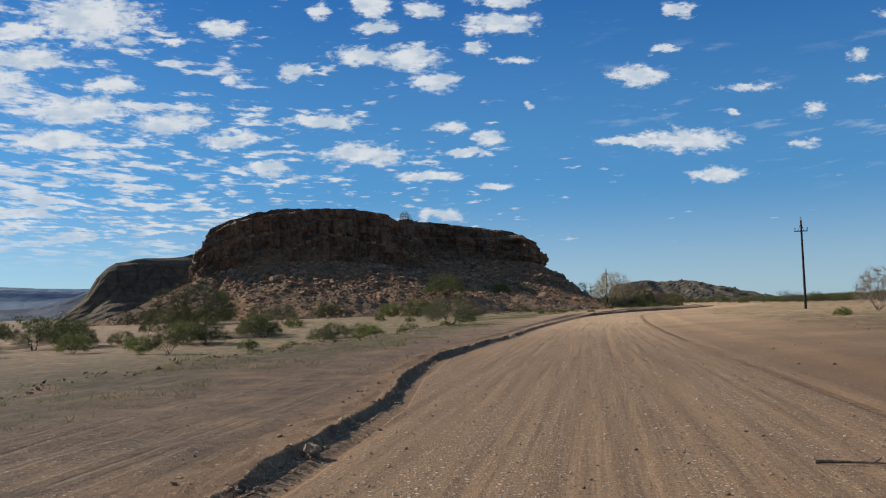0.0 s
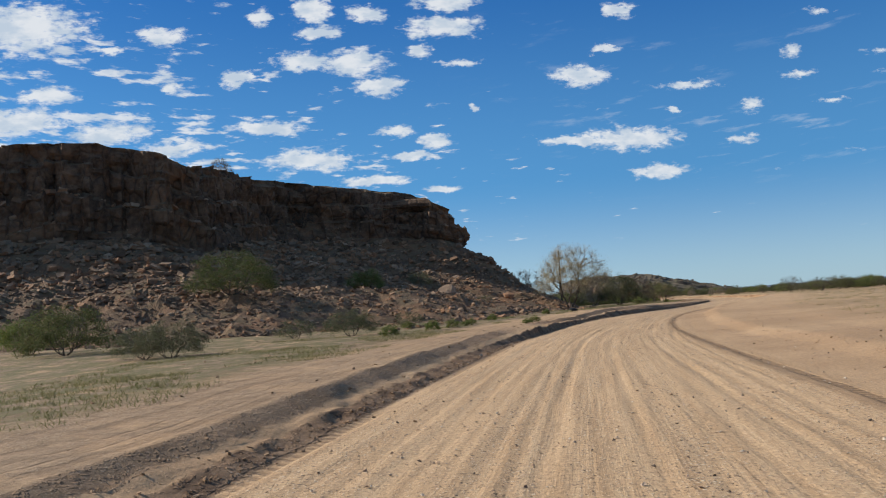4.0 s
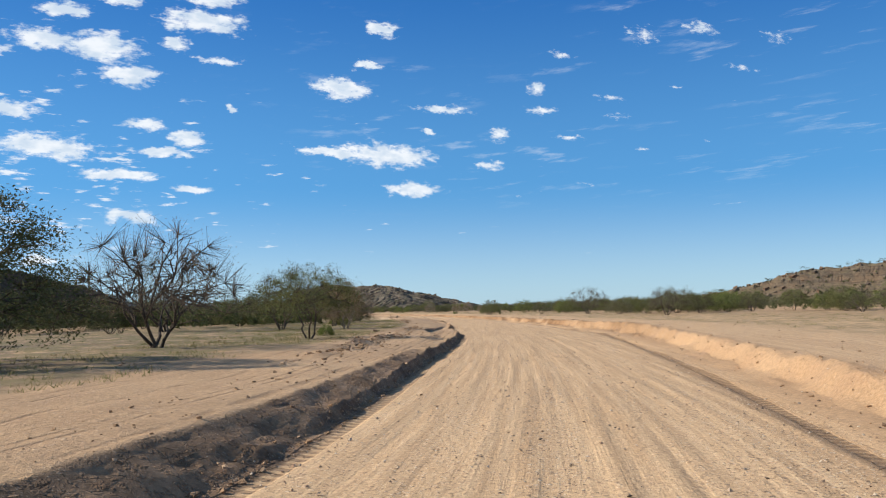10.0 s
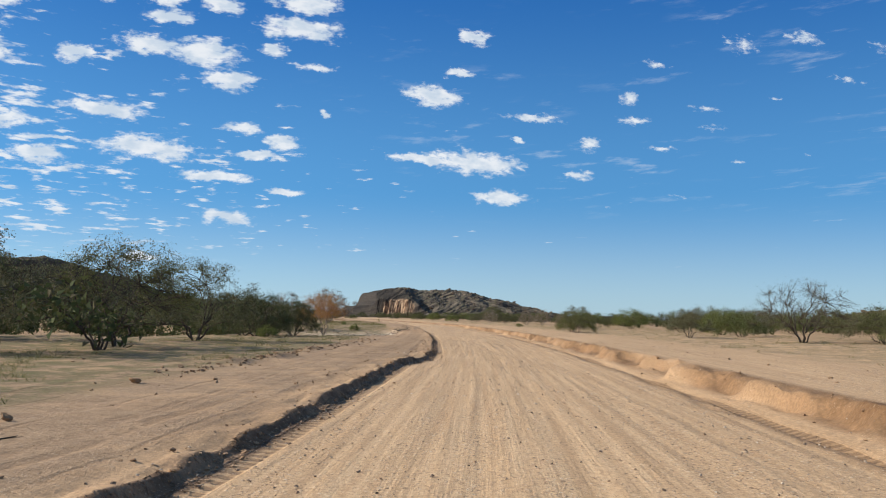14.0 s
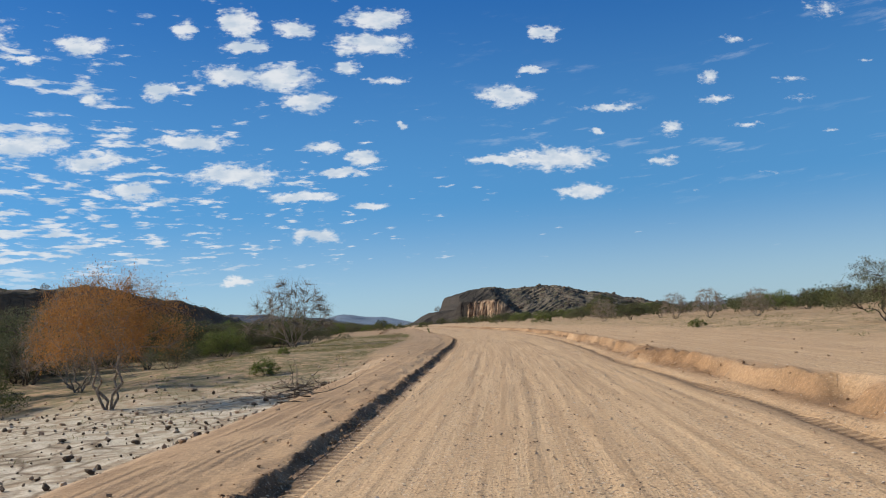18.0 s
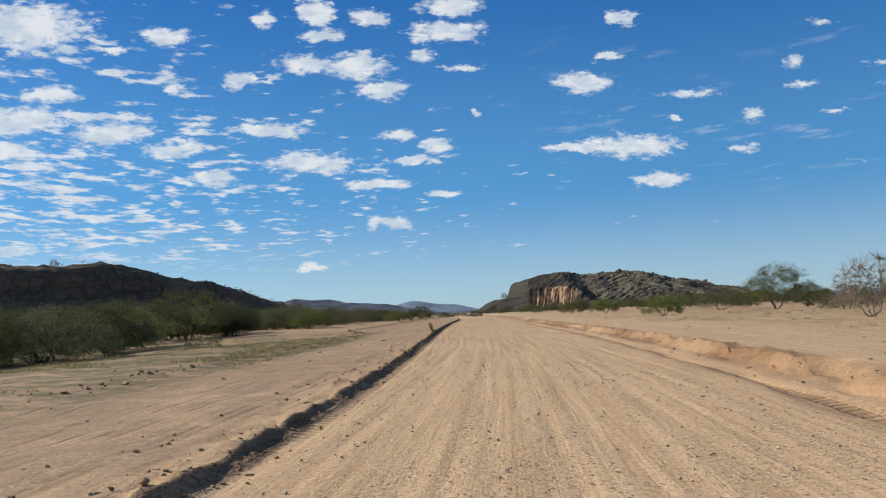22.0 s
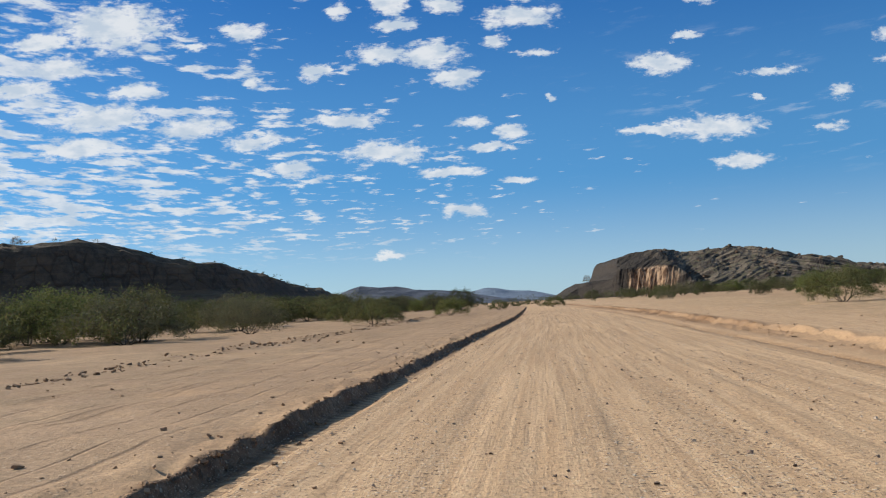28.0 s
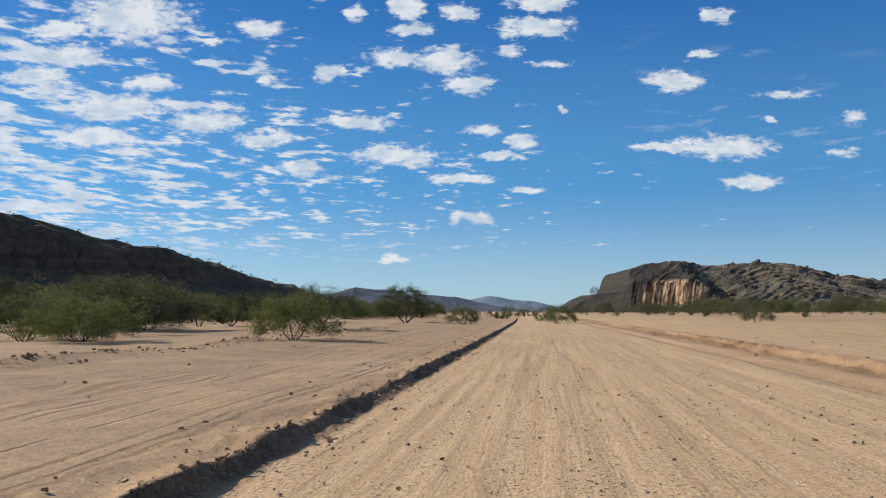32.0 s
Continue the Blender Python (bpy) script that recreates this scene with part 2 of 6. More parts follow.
def ground_material():
    m, N, b = material("sandy_ground", 0.93)
    geo = N("ShaderNodeNewGeometry", out=0)
    track = N("ShaderNodeAttribute", attribute_name="track", out=1)
    zone = N("ShaderNodeSeparateColor", N("ShaderNodeAttribute", attribute_name="zone", out=0), out=0)
    zone_g = N("ShaderNodeSeparateColor", N("ShaderNodeAttribute", attribute_name="zone", out=0), out=1)
    zone_b = N("ShaderNodeSeparateColor", N("ShaderNodeAttribute", attribute_name="zone", out=0), out=2)
    big = N.noise(geo, 0.09, 4.0, 0.6)
    mid = N.noise(geo, 0.9, 5.0, 0.65)
    fine = N.noise(geo, 14.0, 4.0, 0.7)
    streak = N.noise(N.vec("MULTIPLY", track, (5.5, 0.10, 1.0)), 1.0, 5.0, 0.62)
    streak2 = N.noise(N.vec("MULTIPLY", track, (17.0, 0.35, 1.0)), 1.0, 3.0, 0.6)
    sand = N.mix(N.ramp(big, 0.3, 0.7), (0.380, 0.238, 0.130), (0.495, 0.325, 0.184))
    sand = N.mix(N.math("MULTIPLY", N.ramp(mid, 0.42, 0.72), 0.5), sand, (0.35, 0.212, 0.120))
    road = N.mix(N.ramp(streak, 0.30, 0.70), (0.465, 0.300, 0.165), (0.610, 0.412, 0.238))
    road = N.mix(N.math("MULTIPLY", N.ramp(streak2, 0.5, 0.75), 0.20), road, (0.34, 0.222, 0.140))
    base = N.mix(zone_b, sand, road)
    place = N("ShaderNodeSeparateXYZ", track, out=1)
    # pale river stones
    pale = N.mix(N.ramp(N.noise(geo, 2.2, 4.0), 0.35, 0.65), (0.36, 0.27, 0.18), (0.74, 0.64, 0.50))
    pale = N.mix(N.math("MULTIPLY", N.ramp(N.voronoi(N.vec("MULTIPLY", geo, (1.0, 0.6, 1.0)), 1.1, feature="DISTANCE_TO_EDGE"), 0.10, 0.0), N.ramp(N.noise(geo, 0.4, 3.0), 0.40, 0.55)), pale, (0.17, 0.115, 0.072))
    base = N.mix(zone_g, base, pale)
    soil = N("ShaderNodeAttribute", attribute_name="soil", out=2)
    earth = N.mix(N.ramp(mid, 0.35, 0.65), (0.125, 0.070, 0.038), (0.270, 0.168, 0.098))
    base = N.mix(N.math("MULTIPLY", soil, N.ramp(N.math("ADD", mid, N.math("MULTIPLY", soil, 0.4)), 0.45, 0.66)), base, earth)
    stony = N("ShaderNodeAttribute", attribute_name="stony", out=2)
    litter = N.mix(N.ramp(N.noise(geo, 2.6, 5.0, 0.7), 0.35, 0.65), (0.17, 0.115, 0.072), (0.31, 0.215, 0.135))
    base = N.mix(N.math("MULTIPLY", stony, N.ramp(N.noise(geo, 0.6, 5.0, 0.65), 0.30, 0.55)), base, litter)
    green = N.math("MULTIPLY", zone, N.ramp(N.noise(geo, 1.1, 6.0, 0.72), 0.40, 0.56))
    base = N.mix(N.math("MULTIPLY", green, 0.85), base, N.mix(N.ramp(N.noise(geo, 7.0, 4.0, 0.7), 0.35, 0.65), (0.155, 0.122, 0.055), (0.090, 0.100, 0.030)))
    # the first stretch is painted darker and browner, in place of cloud shade
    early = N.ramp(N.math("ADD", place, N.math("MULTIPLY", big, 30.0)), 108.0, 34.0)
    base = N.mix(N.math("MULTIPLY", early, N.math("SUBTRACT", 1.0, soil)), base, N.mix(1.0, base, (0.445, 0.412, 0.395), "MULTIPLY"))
    cut = N("ShaderNodeAttribute", attribute_name="cut", out=2)
    clay = N.mix(N.ramp(mid, 0.35, 0.65), (0.15, 0.078, 0.034), (0.28, 0.158, 0.076))
    base = N.mix(N.math("MULTIPLY", cut, 0.95), base, clay)
    edges = N("ShaderNodeAttribute", attribute_name="edges", out=1)
    past = N("ShaderNodeSeparateXYZ", edges, out=0)
    # broken verge furrows, the shade along them painted as darker lines
    furrow = N.noise(N.vec("MULTIPLY", track, (1.7, 0.009, 1.0)), 1.0, 1.5, 0.5)
    furrow = N.ramp(N.math("ABSOLUTE", N.math("SUBTRACT", furrow, 0.5)), 0.06, 0.0)
    furrow = N.math("MULTIPLY", N.math("MULTIPLY", furrow, N.ramp(N.noise(geo, 0.7, 4.0, 0.7), 0.38, 0.55)), N.math("MULTIPLY", N.math("MULTIPLY", N.ramp(past, -0.5, -0.9), N.ramp(past, -7.5, -5.0)), N.math("SUBTRACT", 1.0, soil)))
    base = N.mix(N.math("MULTIPLY", furrow, 0.5), base, (0.20, 0.122, 0.066))
    grit = N.ramp(N.voronoi(geo, 34.0), 0.30, 0.16)
    base = N.mix(N.math("MULTIPLY", N.math("MULTIPLY", grit, N.ramp(N.voronoi(geo, 34.0, out="Color"), 0.55, 0.75)), 0.75), base, (0.185, 0.128, 0.088))
    lanes = N.ramp(N.noise(N.vec("MULTIPLY", track, (1.4, 0.04, 1.0)), 1.0, 4.0, 0.6), 0.42, 0.60)
    lanes = N.math("ADD", 0.35, N.math("MULTIPLY", lanes, 0.65))
    raised = None
    for size, share, tint in ((12.0, 0.80, (0.14, 0.094, 0.062)), (14.0, 0.84, (0.66, 0.53, 0.38)), (21.0, 0.66, (0.10, 0.068, 0.046)), (27.0, 0.62, (0.70, 0.57, 0.42)), (52.0, 0.55, (0.17, 0.118, 0.082)), (60.0, 0.62, (0.60, 0.47, 0.34))):
        chip = N.ramp(N.voronoi(geo, size), 0.34, 0.22)
        some = N.ramp(N("ShaderNodeSeparateColor", N.voronoi(geo, size, out="Color"), out=0), share, share + 0.06)
        shown = N.math("MULTIPLY", N.math("MULTIPLY", chip, some), N.math("MULTIPLY", lanes, N.math("ADD", 0.25, N.math("MULTIPLY", zone_b, 0.75))))
        base = N.mix(N.math("MULTIPLY", shown, 0.9), base, tint)
        raised = shown if raised is None else N.math("MAXIMUM", raised, shown)
    speck = N.ramp(N.voronoi(geo, 11.0), 0.16, 0.10)
    speck = N.math("MULTIPLY", speck, N.ramp(N.noise(geo, 0.5, 3.0), 0.48, 0.62))
    base = N.mix(N.math("MULTIPLY", speck, 0.55), base, (0.20, 0.145, 0.105))
    base = N.mix(0.34, base, N.mix(N.ramp(fine, 0.28, 0.72), (0.2, 0.2, 0.2), (0.8, 0.8, 0.8)), "OVERLAY")
    # cleated tyre prints beside the banks, the shade in them painted dark brown
    prints = None
    for side, off, wide in ((0, 0.24, 0.16), (1, 0.0, 0.12)):
        p = N.math("ABSOLUTE", N.math("SUBTRACT", N("ShaderNodeSeparateXYZ", edges, out=side), off))
        bars = N.ramp(N.math("SINE", N.math("ADD", N.math("MULTIPLY", place, 24.0), N.math("MULTIPLY", p, 14.0))), -0.3, 0.3)
        mark = N.math("MULTIPLY", N.ramp(p, wide, 0.8 * wide), N.math("SUBTRACT", 1.0, N.math("MULTIPLY", bars, 0.75)))
        prints = mark if prints is None else N.math("MAXIMUM", prints, mark)
    prints = N.math("MULTIPLY", prints, N.ramp(N.noise(N.vec("MULTIPLY", track, (0.3, 0.05, 1.0)), 1.0, 2.0), 0.32, 0.46))
    prints = N.math("MULTIPLY", prints, N.ramp(place, 520.0, 490.0))
    base = N.mix(N.math("MULTIPLY", prints, 0.55), base, (0.12, 0.070, 0.038))
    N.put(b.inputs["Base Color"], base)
    worn = N.ramp(N.noise(geo, 0.35, 4.0, 0.6), 0.35, 0.65)
    height = N.math("ADD", N.math("MULTIPLY", fine, 0.13), N.math("MULTIPLY", N.noise(geo, 45.0, 3.0, 0.7), 0.12))
    height = N.math("ADD", height, N.math("MULTIPLY", N.math("MULTIPLY", streak2, zone_b), 0.22))
    height = N.math("ADD", height, N.math("MULTIPLY", N.noise(geo, 5.5, 5.0, 0.7), N.math("ADD", 0.22, N.math("MULTIPLY", worn, 0.35))))
    twisted = N.vec("ADD", geo, N.vec("MULTIPLY", N.noise(geo, 3.0, 4.0, 0.7, color=True), (0.5, 0.5, 0.5)))
    lumps = N.math("MULTIPLY", N.ramp(N.voronoi(twisted, 8.0), 0.5, 0.0), N.math("MULTIPLY", soil, 1.0))
    height = N.math("ADD", height, N.math("MULTIPLY", raised, 0.40))
    height = N.math("SUBTRACT", N.math("ADD", height, lumps), N.math("ADD", N.math("MULTIPLY", prints, 0.9), N.math("MULTIPLY", furrow, 0.28)))
    N.put(b.inputs["Normal"], N.bump(height, 0.88, 0.06))
    return m


def rock_material(name, dark, light, rust, scale=1.0, strata=1.0, grass=0.0):
    """Weathered rock with strata, cracks and rust; grass: sparse scrub on the flatter parts."""
    m, N, b = material(name, 0.9)
    geo = N("ShaderNodeNewGeometry", out=0)
    loose = N("ShaderNodeNewGeometry", out=8)
    n1 = N.noise(geo, 0.14 * scale, 5.0, 0.65)
    n2 = N.noise(geo, 1.1 * scale, 5.0, 0.7)
    layers = N.noise(N.vec("MULTIPLY", geo, (0.10, 0.10, 1.6)), 1.0 * scale, 4.0, 0.6)
    crack = N.voronoi(N.vec("MULTIPLY", geo, (1.0, 1.0, 0.55)), 0.55 * scale, feature="DISTANCE_TO_EDGE")
    base = N.mix(N.ramp(n2, 0.3, 0.7), dark, light)
    base = N.mix(N.math("MULTIPLY", N.ramp(n1, 0.45, 0.65), 0.75), base, rust)
    base = N.mix(N.math("MULTIPLY", N.ramp(layers, 0.48, 0.60), 0.45 * strata), base, dark)
    base = N.mix(N.math("MULTIPLY", N.ramp(loose, 0.0, 1.0, smooth=False), 0.35), base, light)
    steep = N.ramp(N("ShaderNodeSeparateXYZ", N("ShaderNodeNewGeometry", out=3), out=2), 0.7, 0.35)
    base = N.mix(N.math("MULTIPLY", N.math("MULTIPLY", N.ramp(crack, 0.06, 0.0), steep), 0.4), base, (0.03, 0.022, 0.018))
    if grass:
        flat = N("ShaderNodeSeparateXYZ", N("ShaderNodeNewGeometry", out=3), out=2)
        cover = N.math("MULTIPLY", N.ramp(flat, 0.55, 0.85), N.ramp(N.noise(geo, 0.5, 5.0, 0.7), 0.42, 0.62))
        base = N.mix(N.math("MULTIPLY", cover, grass), base, (0.165, 0.130, 0.072))
    N.put(b.inputs["Base Color"], base)
    height = N.math("ADD", N.math("MULTIPLY", n2, 0.6), N.math("MULTIPLY", N.noise(geo, 5.0 * scale, 4.0, 0.7), 0.35))
    height = N.math("ADD", height, N.math("MULTIPLY", N.math("MULTIPLY", N.ramp(crack, 0.0, 0.12), steep), 0.5))
    height = N.math("ADD", height, N.math("MULTIPLY", layers, 0.7 * strata))
    N.put(b.inputs["Normal"], N.bump(height, 0.9, 0.5 / scale))
    return m


def bedded_rock_material():
    """Tilted beds of pale and dark rock, scrub on the gentle slopes, fresh orange rock on the bare cliff; the west end
    is painted dark as if shaded.
    """
    m, N, b = material("banded_mesa_rock", 0.9)
    geo = N("ShaderNodeNewGeometry", out=0)
    parts = N.tree.nodes.new("ShaderNodeSeparateXYZ")
    N.put(parts.inputs[0], geo)
    x, y, z = parts.outputs
    bent = N.math("ADD", N.math("MULTIPLY", N.math("ABSOLUTE", N.math("SUBTRACT", x, 312.0)), 0.34), N.math("MULTIPLY", N.math("MAXIMUM", N.math("SUBTRACT", 290.0, x), 0.0), 0.10))
    bed = N.math("ADD", N.math("ADD", z, bent), N.math("MULTIPLY", N.noise(geo, 0.06, 4.0, 0.6), 2.2))
    along_bed = N("ShaderNodeCombineXYZ", N.math("MULTIPLY", x, 0.035), N.math("MULTIPLY", y, 0.02), bed)
    bands = N.noise(along_bed, 0.55, 4.0, 0.65)
    fine = N.noise(geo, 0.9, 5.0, 0.7)
    # the dark bands also paint in the shadow lines between the beds
    rock = N.mix(N.ramp(bands, 0.42, 0.58), (0.052, 0.040, 0.032), (0.205, 0.165, 0.122))
    rock = N.mix(N.math("MULTIPLY", N.ramp(fine, 0.40, 0.6), 0.65), rock, (0.060, 0.046, 0.036))
    up = N("ShaderNodeSeparateXYZ", N("ShaderNodeNewGeometry", out=3), out=2)
    scrub = N.math("MULTIPLY", N.ramp(up, 0.80, 0.95), N.ramp(N.noise(geo, 0.22, 5.0, 0.7), 0.42, 0.60))
    rock = N.mix(N.math("MULTIPLY", scrub, 0.8), rock, N.mix(N.ramp(fine, 0.4, 0.6), (0.085, 0.082, 0.036), (0.19, 0.16, 0.095)))
    # shade of the west end, painted near-black into the rock colour
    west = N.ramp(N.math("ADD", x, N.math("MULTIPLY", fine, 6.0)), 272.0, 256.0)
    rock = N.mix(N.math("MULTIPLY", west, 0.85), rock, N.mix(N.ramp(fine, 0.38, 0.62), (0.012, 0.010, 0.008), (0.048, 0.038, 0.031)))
    off = N.length(N.vec("MULTIPLY", N.vec("SUBTRACT", geo, (251.0, 886.0, 8.5)), (0.075, 0.070, 0.125)))
    fresh = N.ramp(N.math("ADD", off, N.math("MULTIPLY", N.noise(geo, 0.35, 5.0, 0.7), 0.9)), 1.62, 1.22)
    upright = N.noise(N.vec("MULTIPLY", geo, (1.0, 1.0, 0.22)), 0.55, 4.0, 0.65)
    orange = N.mix(N.ramp(upright, 0.40, 0.60), (0.13, 0.072, 0.042), (0.58, 0.39, 0.24))
    rock = N.mix(fresh, rock, orange)
    N.put(b.inputs["Base Color"], rock)
    height = N.math("ADD", N.math("MULTIPLY", bands, 0.9), N.math("MULTIPLY", fine, 0.7))
    N.put(b.inputs["Normal"], N.bump(height, 1.0, 1.2))
    return m


def stone_material(name, dark, light, rust):
    m, N, b = material(name, 0.88)
    geo = N("ShaderNodeNewGeometry", out=0)
    loose = N("ShaderNodeNewGeometry", out=8)
    seed = N("ShaderNodeObjectInfo", out=5)
    pick = N.math("FRACT", N.math("ADD", loose, seed))
    base = N.mix(pick, dark, light)
    base = N.mix(N.ramp(N.math("FRACT", N.math("MULTIPLY", pick, 7.3)), 0.55, 0.8), base, rust)
    n2 = N.noise(geo, 3.0, 5.0, 0.7)
    base = N.mix(0.45, base, N.mix(n2, (0.15, 0.15, 0.15), (0.85, 0.85, 0.85)), "OVERLAY")
    N.put(b.inputs["Base Color"], base)
    N.put(b.inputs["Normal"], N.bump(N.math("ADD", n2, N.noise(geo, 18.0, 3.0)), 0.7, 0.08))
    return m


def leaf_material(name, a, b_colour, dry, thin_share=0.25):
    m, N, b = material(name, 0.8)
    b.inputs["Specular IOR Level"].default_value = 0.1
    loose = N("ShaderNodeNewGeometry", out=8)
    seed = N("ShaderNodeObjectInfo", out=5)
    c = N.mix(loose, a, b_colour)
    c = N.mix(N.ramp(N.math("FRACT", N.math("MULTIPLY", loose, 9.7)), 0.72, 0.9), c, dry)
    c = N.mix(N.math("MULTIPLY", seed, 0.35), c, dry)
    N.put(b.inputs["Base Color"], c)
    thin = N("ShaderNodeBsdfTranslucent", c)
    both = N("ShaderNodeMixShader", thin_share, b.outputs[0], thin)
    out = [n for n in m.node_tree.nodes if n.type == "OUTPUT_MATERIAL"][0]
    N.put(out.inputs[0], both)
    return m


def bark_material(name, dark, light):
    m, N, b = material(name, 0.9)
    geo = N("ShaderNodeNewGeometry", out=0)
    n = N.noise(N.vec("MULTIPLY", geo, (1.0, 1.0, 0.3)), 22.0, 5.0, 0.7)
    N.put(b.inputs["Base Color"], N.mix(N.ramp(n, 0.3, 0.7), dark, light))
    N.put(b.inputs["Normal"], N.bump(n, 0.8, 0.02))
    return m


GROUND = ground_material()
CLIFF = rock_material("red_brown_cliff_rock", (0.060, 0.037, 0.025), (0.225, 0.135, 0.080), (0.27, 0.135, 0.065), 1.0, 0.4, 0.5)
STONY_HILL = rock_material("stony_hill_rock", (0.060, 0.047, 0.036), (0.17, 0.128, 0.086), (0.20, 0.125, 0.072), 0.6, 1.2, 0.8)
DARK_HILL = rock_material("dark_hill_rock", (0.046, 0.036, 0.028), (0.135, 0.100, 0.070), (0.17, 0.11, 0.065), 0.35, 1.0, 0.45)
FAR_MESA = bedded_rock_material()
STONE = stone_material("talus_stone", (0.120, 0.076, 0.048), (0.36, 0.238, 0.152), (0.31, 0.168, 0.092))
DEBRIS = stone_material("flood_debris", (0.045, 0.032, 0.022), (0.14, 0.100, 0.066), (0.090, 0.058, 0.034))
HILL_STONE = stone_material("hill_stone", (0.060, 0.046, 0.036), (0.20, 0.150, 0.105), (0.155, 0.095, 0.058))
DARK_GRAVEL = stone_material("dark_gravel", (0.075, 0.054, 0.040), (0.24, 0.178, 0.128), (0.16, 0.105, 0.070))
PEBBLE = stone_material("road_pebbles", (0.15, 0.105, 0.075), (0.60, 0.49, 0.37), (0.36, 0.235, 0.15))
CLOD = stone_material("soil_clods", (0.22, 0.138, 0.080), (0.42, 0.278, 0.170), (0.31, 0.19, 0.105))
LEAF = leaf_material("olive_green_leaves", (0.075, 0.098, 0.030), (0.150, 0.168, 0.058), (0.19, 0.16, 0.075), 0.22)
LEAF_BRIGHT = leaf_material("fresh_green_leaves", (0.095, 0.138, 0.030), (0.18, 0.215, 0.060), (0.21, 0.19, 0.08), 0.3)
LEAF_DARK = leaf_material("dark_green_leaves", (0.048, 0.068, 0.025), (0.100, 0.118, 0.045), (0.13, 0.11, 0.060), 0.2)
LEAF_GREY = leaf_material("grey_green_leaves", (0.085, 0.100, 0.048), (0.155, 0.160, 0.080), (0.21, 0.175, 0.105), 0.22)
LEAF_PALE = leaf_material("pale_straw_leaves", (0.40, 0.32, 0.17), (0.58, 0.50, 0.32), (0.36, 0.25, 0.10), 0.35)
LEAF_ORANGE = leaf_material("rusty_orange_leaves", (0.38, 0.170, 0.045), (0.50, 0.25, 0.080), (0.34, 0.20, 0.09), 0.3)
LEAF_BROWN = leaf_material("dry_brown_leaves", (0.17, 0.105, 0.065), (0.30, 0.20, 0.125), (0.21, 0.18, 0.09), 0.3)
GRASS = leaf_material("sparse_grass", (0.11, 0.125, 0.040), (0.22, 0.22, 0.085), (0.33, 0.26, 0.14), 0.3)
BARK = bark_material("dark_bark", (0.035, 0.027, 0.021), (0.12, 0.093, 0.070))
BARK_PALE = bark_material("pale_grey_bark", (0.14, 0.112, 0.086), (0.36, 0.295, 0.225))
STRAW = bark_material("nest_straw", (0.13, 0.075, 0.032), (0.34, 0.22, 0.11))
POLE_WOOD = bark_material("creosoted_pole_wood", (0.014, 0.011, 0.010), (0.05, 0.040, 0.033))


def plain(name, colour, rough, wear=0.25):
    m, N, b = material(name, rough)
    n = N.noise(N("ShaderNodeNewGeometry", out=0), 30.0, 4.0, 0.6)
    N.put(b.inputs["Base Color"], N.mix(N.math("MULTIPLY", n, wear), colour, tuple(min(1, 2.5 * c + 0.05) for c in colour)))
    return m


RUBBER = plain("worn_black_rubber", (0.012, 0.012, 0.013), 0.6)
STEEL = plain("weathered_steel", (0.10, 0.095, 0.09), 0.55)
PORCELAIN = plain("brown_insulator_glaze", (0.05, 0.022, 0.014), 0.25)


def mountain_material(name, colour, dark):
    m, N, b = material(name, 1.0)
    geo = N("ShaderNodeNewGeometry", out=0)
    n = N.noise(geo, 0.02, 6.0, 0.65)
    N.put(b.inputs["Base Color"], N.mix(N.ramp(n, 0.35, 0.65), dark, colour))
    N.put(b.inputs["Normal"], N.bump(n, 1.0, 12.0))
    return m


# the blue haze of distance is painted into these base colours
MOUNTAIN = mountain_material("painted_haze_mountain", (0.105, 0.120, 0.150), (0.055, 0.066, 0.088))
MOUNTAIN_FAR = mountain_material("painted_haze_far_mountain", (0.175, 0.222, 0.285), (0.135, 0.178, 0.235))

# ---- the road's line and the ground ----
LINE = [(-70.0, -320.0), (-13.2, -58.5), (-4.4, -19.5), (4.3, 19.6), (13.2, 58.6), (23.5, 97.2), (29.8, 116.2), (37.5, 134.6), (46.8, 152.3), (56.9, 169.6),
        (66.7, 187.0), (75.6, 204.9), (83.8, 223.2), (91.4, 241.7), (104.4, 279.5), (115.5, 317.9), (125.0, 356.8), (132.1, 396.1), (137.1, 435.8),
        (142.3, 475.5), (147.8, 515.1), (153.5, 560.0), (160.5, 620.0), (166.0, 680.0), (170.0, 760.0)]


def spline(points, steps=24):
    out = []
    p = [points[0], *points, points[-1]]
    for i in range(1, len(p) - 2):
        a, b, c, d = (np.array(q) for q in p[i - 1:i + 3])
        for k in range(steps):
            t = k / steps
            out.append(0.5 * (2 * b + (c - a) * t + (2 * a - 5 * b + 4 * c - d) * t * t + (3 * b - a - 3 * c + d) * t**3))
    out.append(np.array(points[-1], float))
    return np.array(out)


AXIS = spline(LINE)
_step = np.hypot(*np.diff(AXIS, axis=0).T)
AXIS_S = np.concatenate([[0], np.cumsum(_step)])
AXIS_S -= np.interp(0.0, AXIS[:, 1], AXIS_S)
AXIS_LEAN = np.gradient(AXIS[:, 0], AXIS[:, 1])


def along(x, y):
    """Metres along the road and to its right, for arrays of places near it."""
    lean = np.interp(y, AXIS[:, 1], AXIS_LEAN)
    off = (x - np.interp(y, AXIS[:, 1], AXIS[:, 0])) / np.sqrt(1 + lean**2)
    return np.interp(y, AXIS[:, 1], AXIS_S) + off * lean / np.sqrt(1 + lean**2), off


def on_road(s, d):
    """The place d metres right of the road's line at s metres along it."""
    y = np.interp(s, AXIS_S, AXIS[:, 1])
    x = np.interp(s, AXIS_S, AXIS[:, 0])
    lean = np.interp(y, AXIS[:, 1], AXIS_LEAN)
    k = 1 / math.sqrt(1 + lean * lean)
    return x + d * k, y - d * lean * k


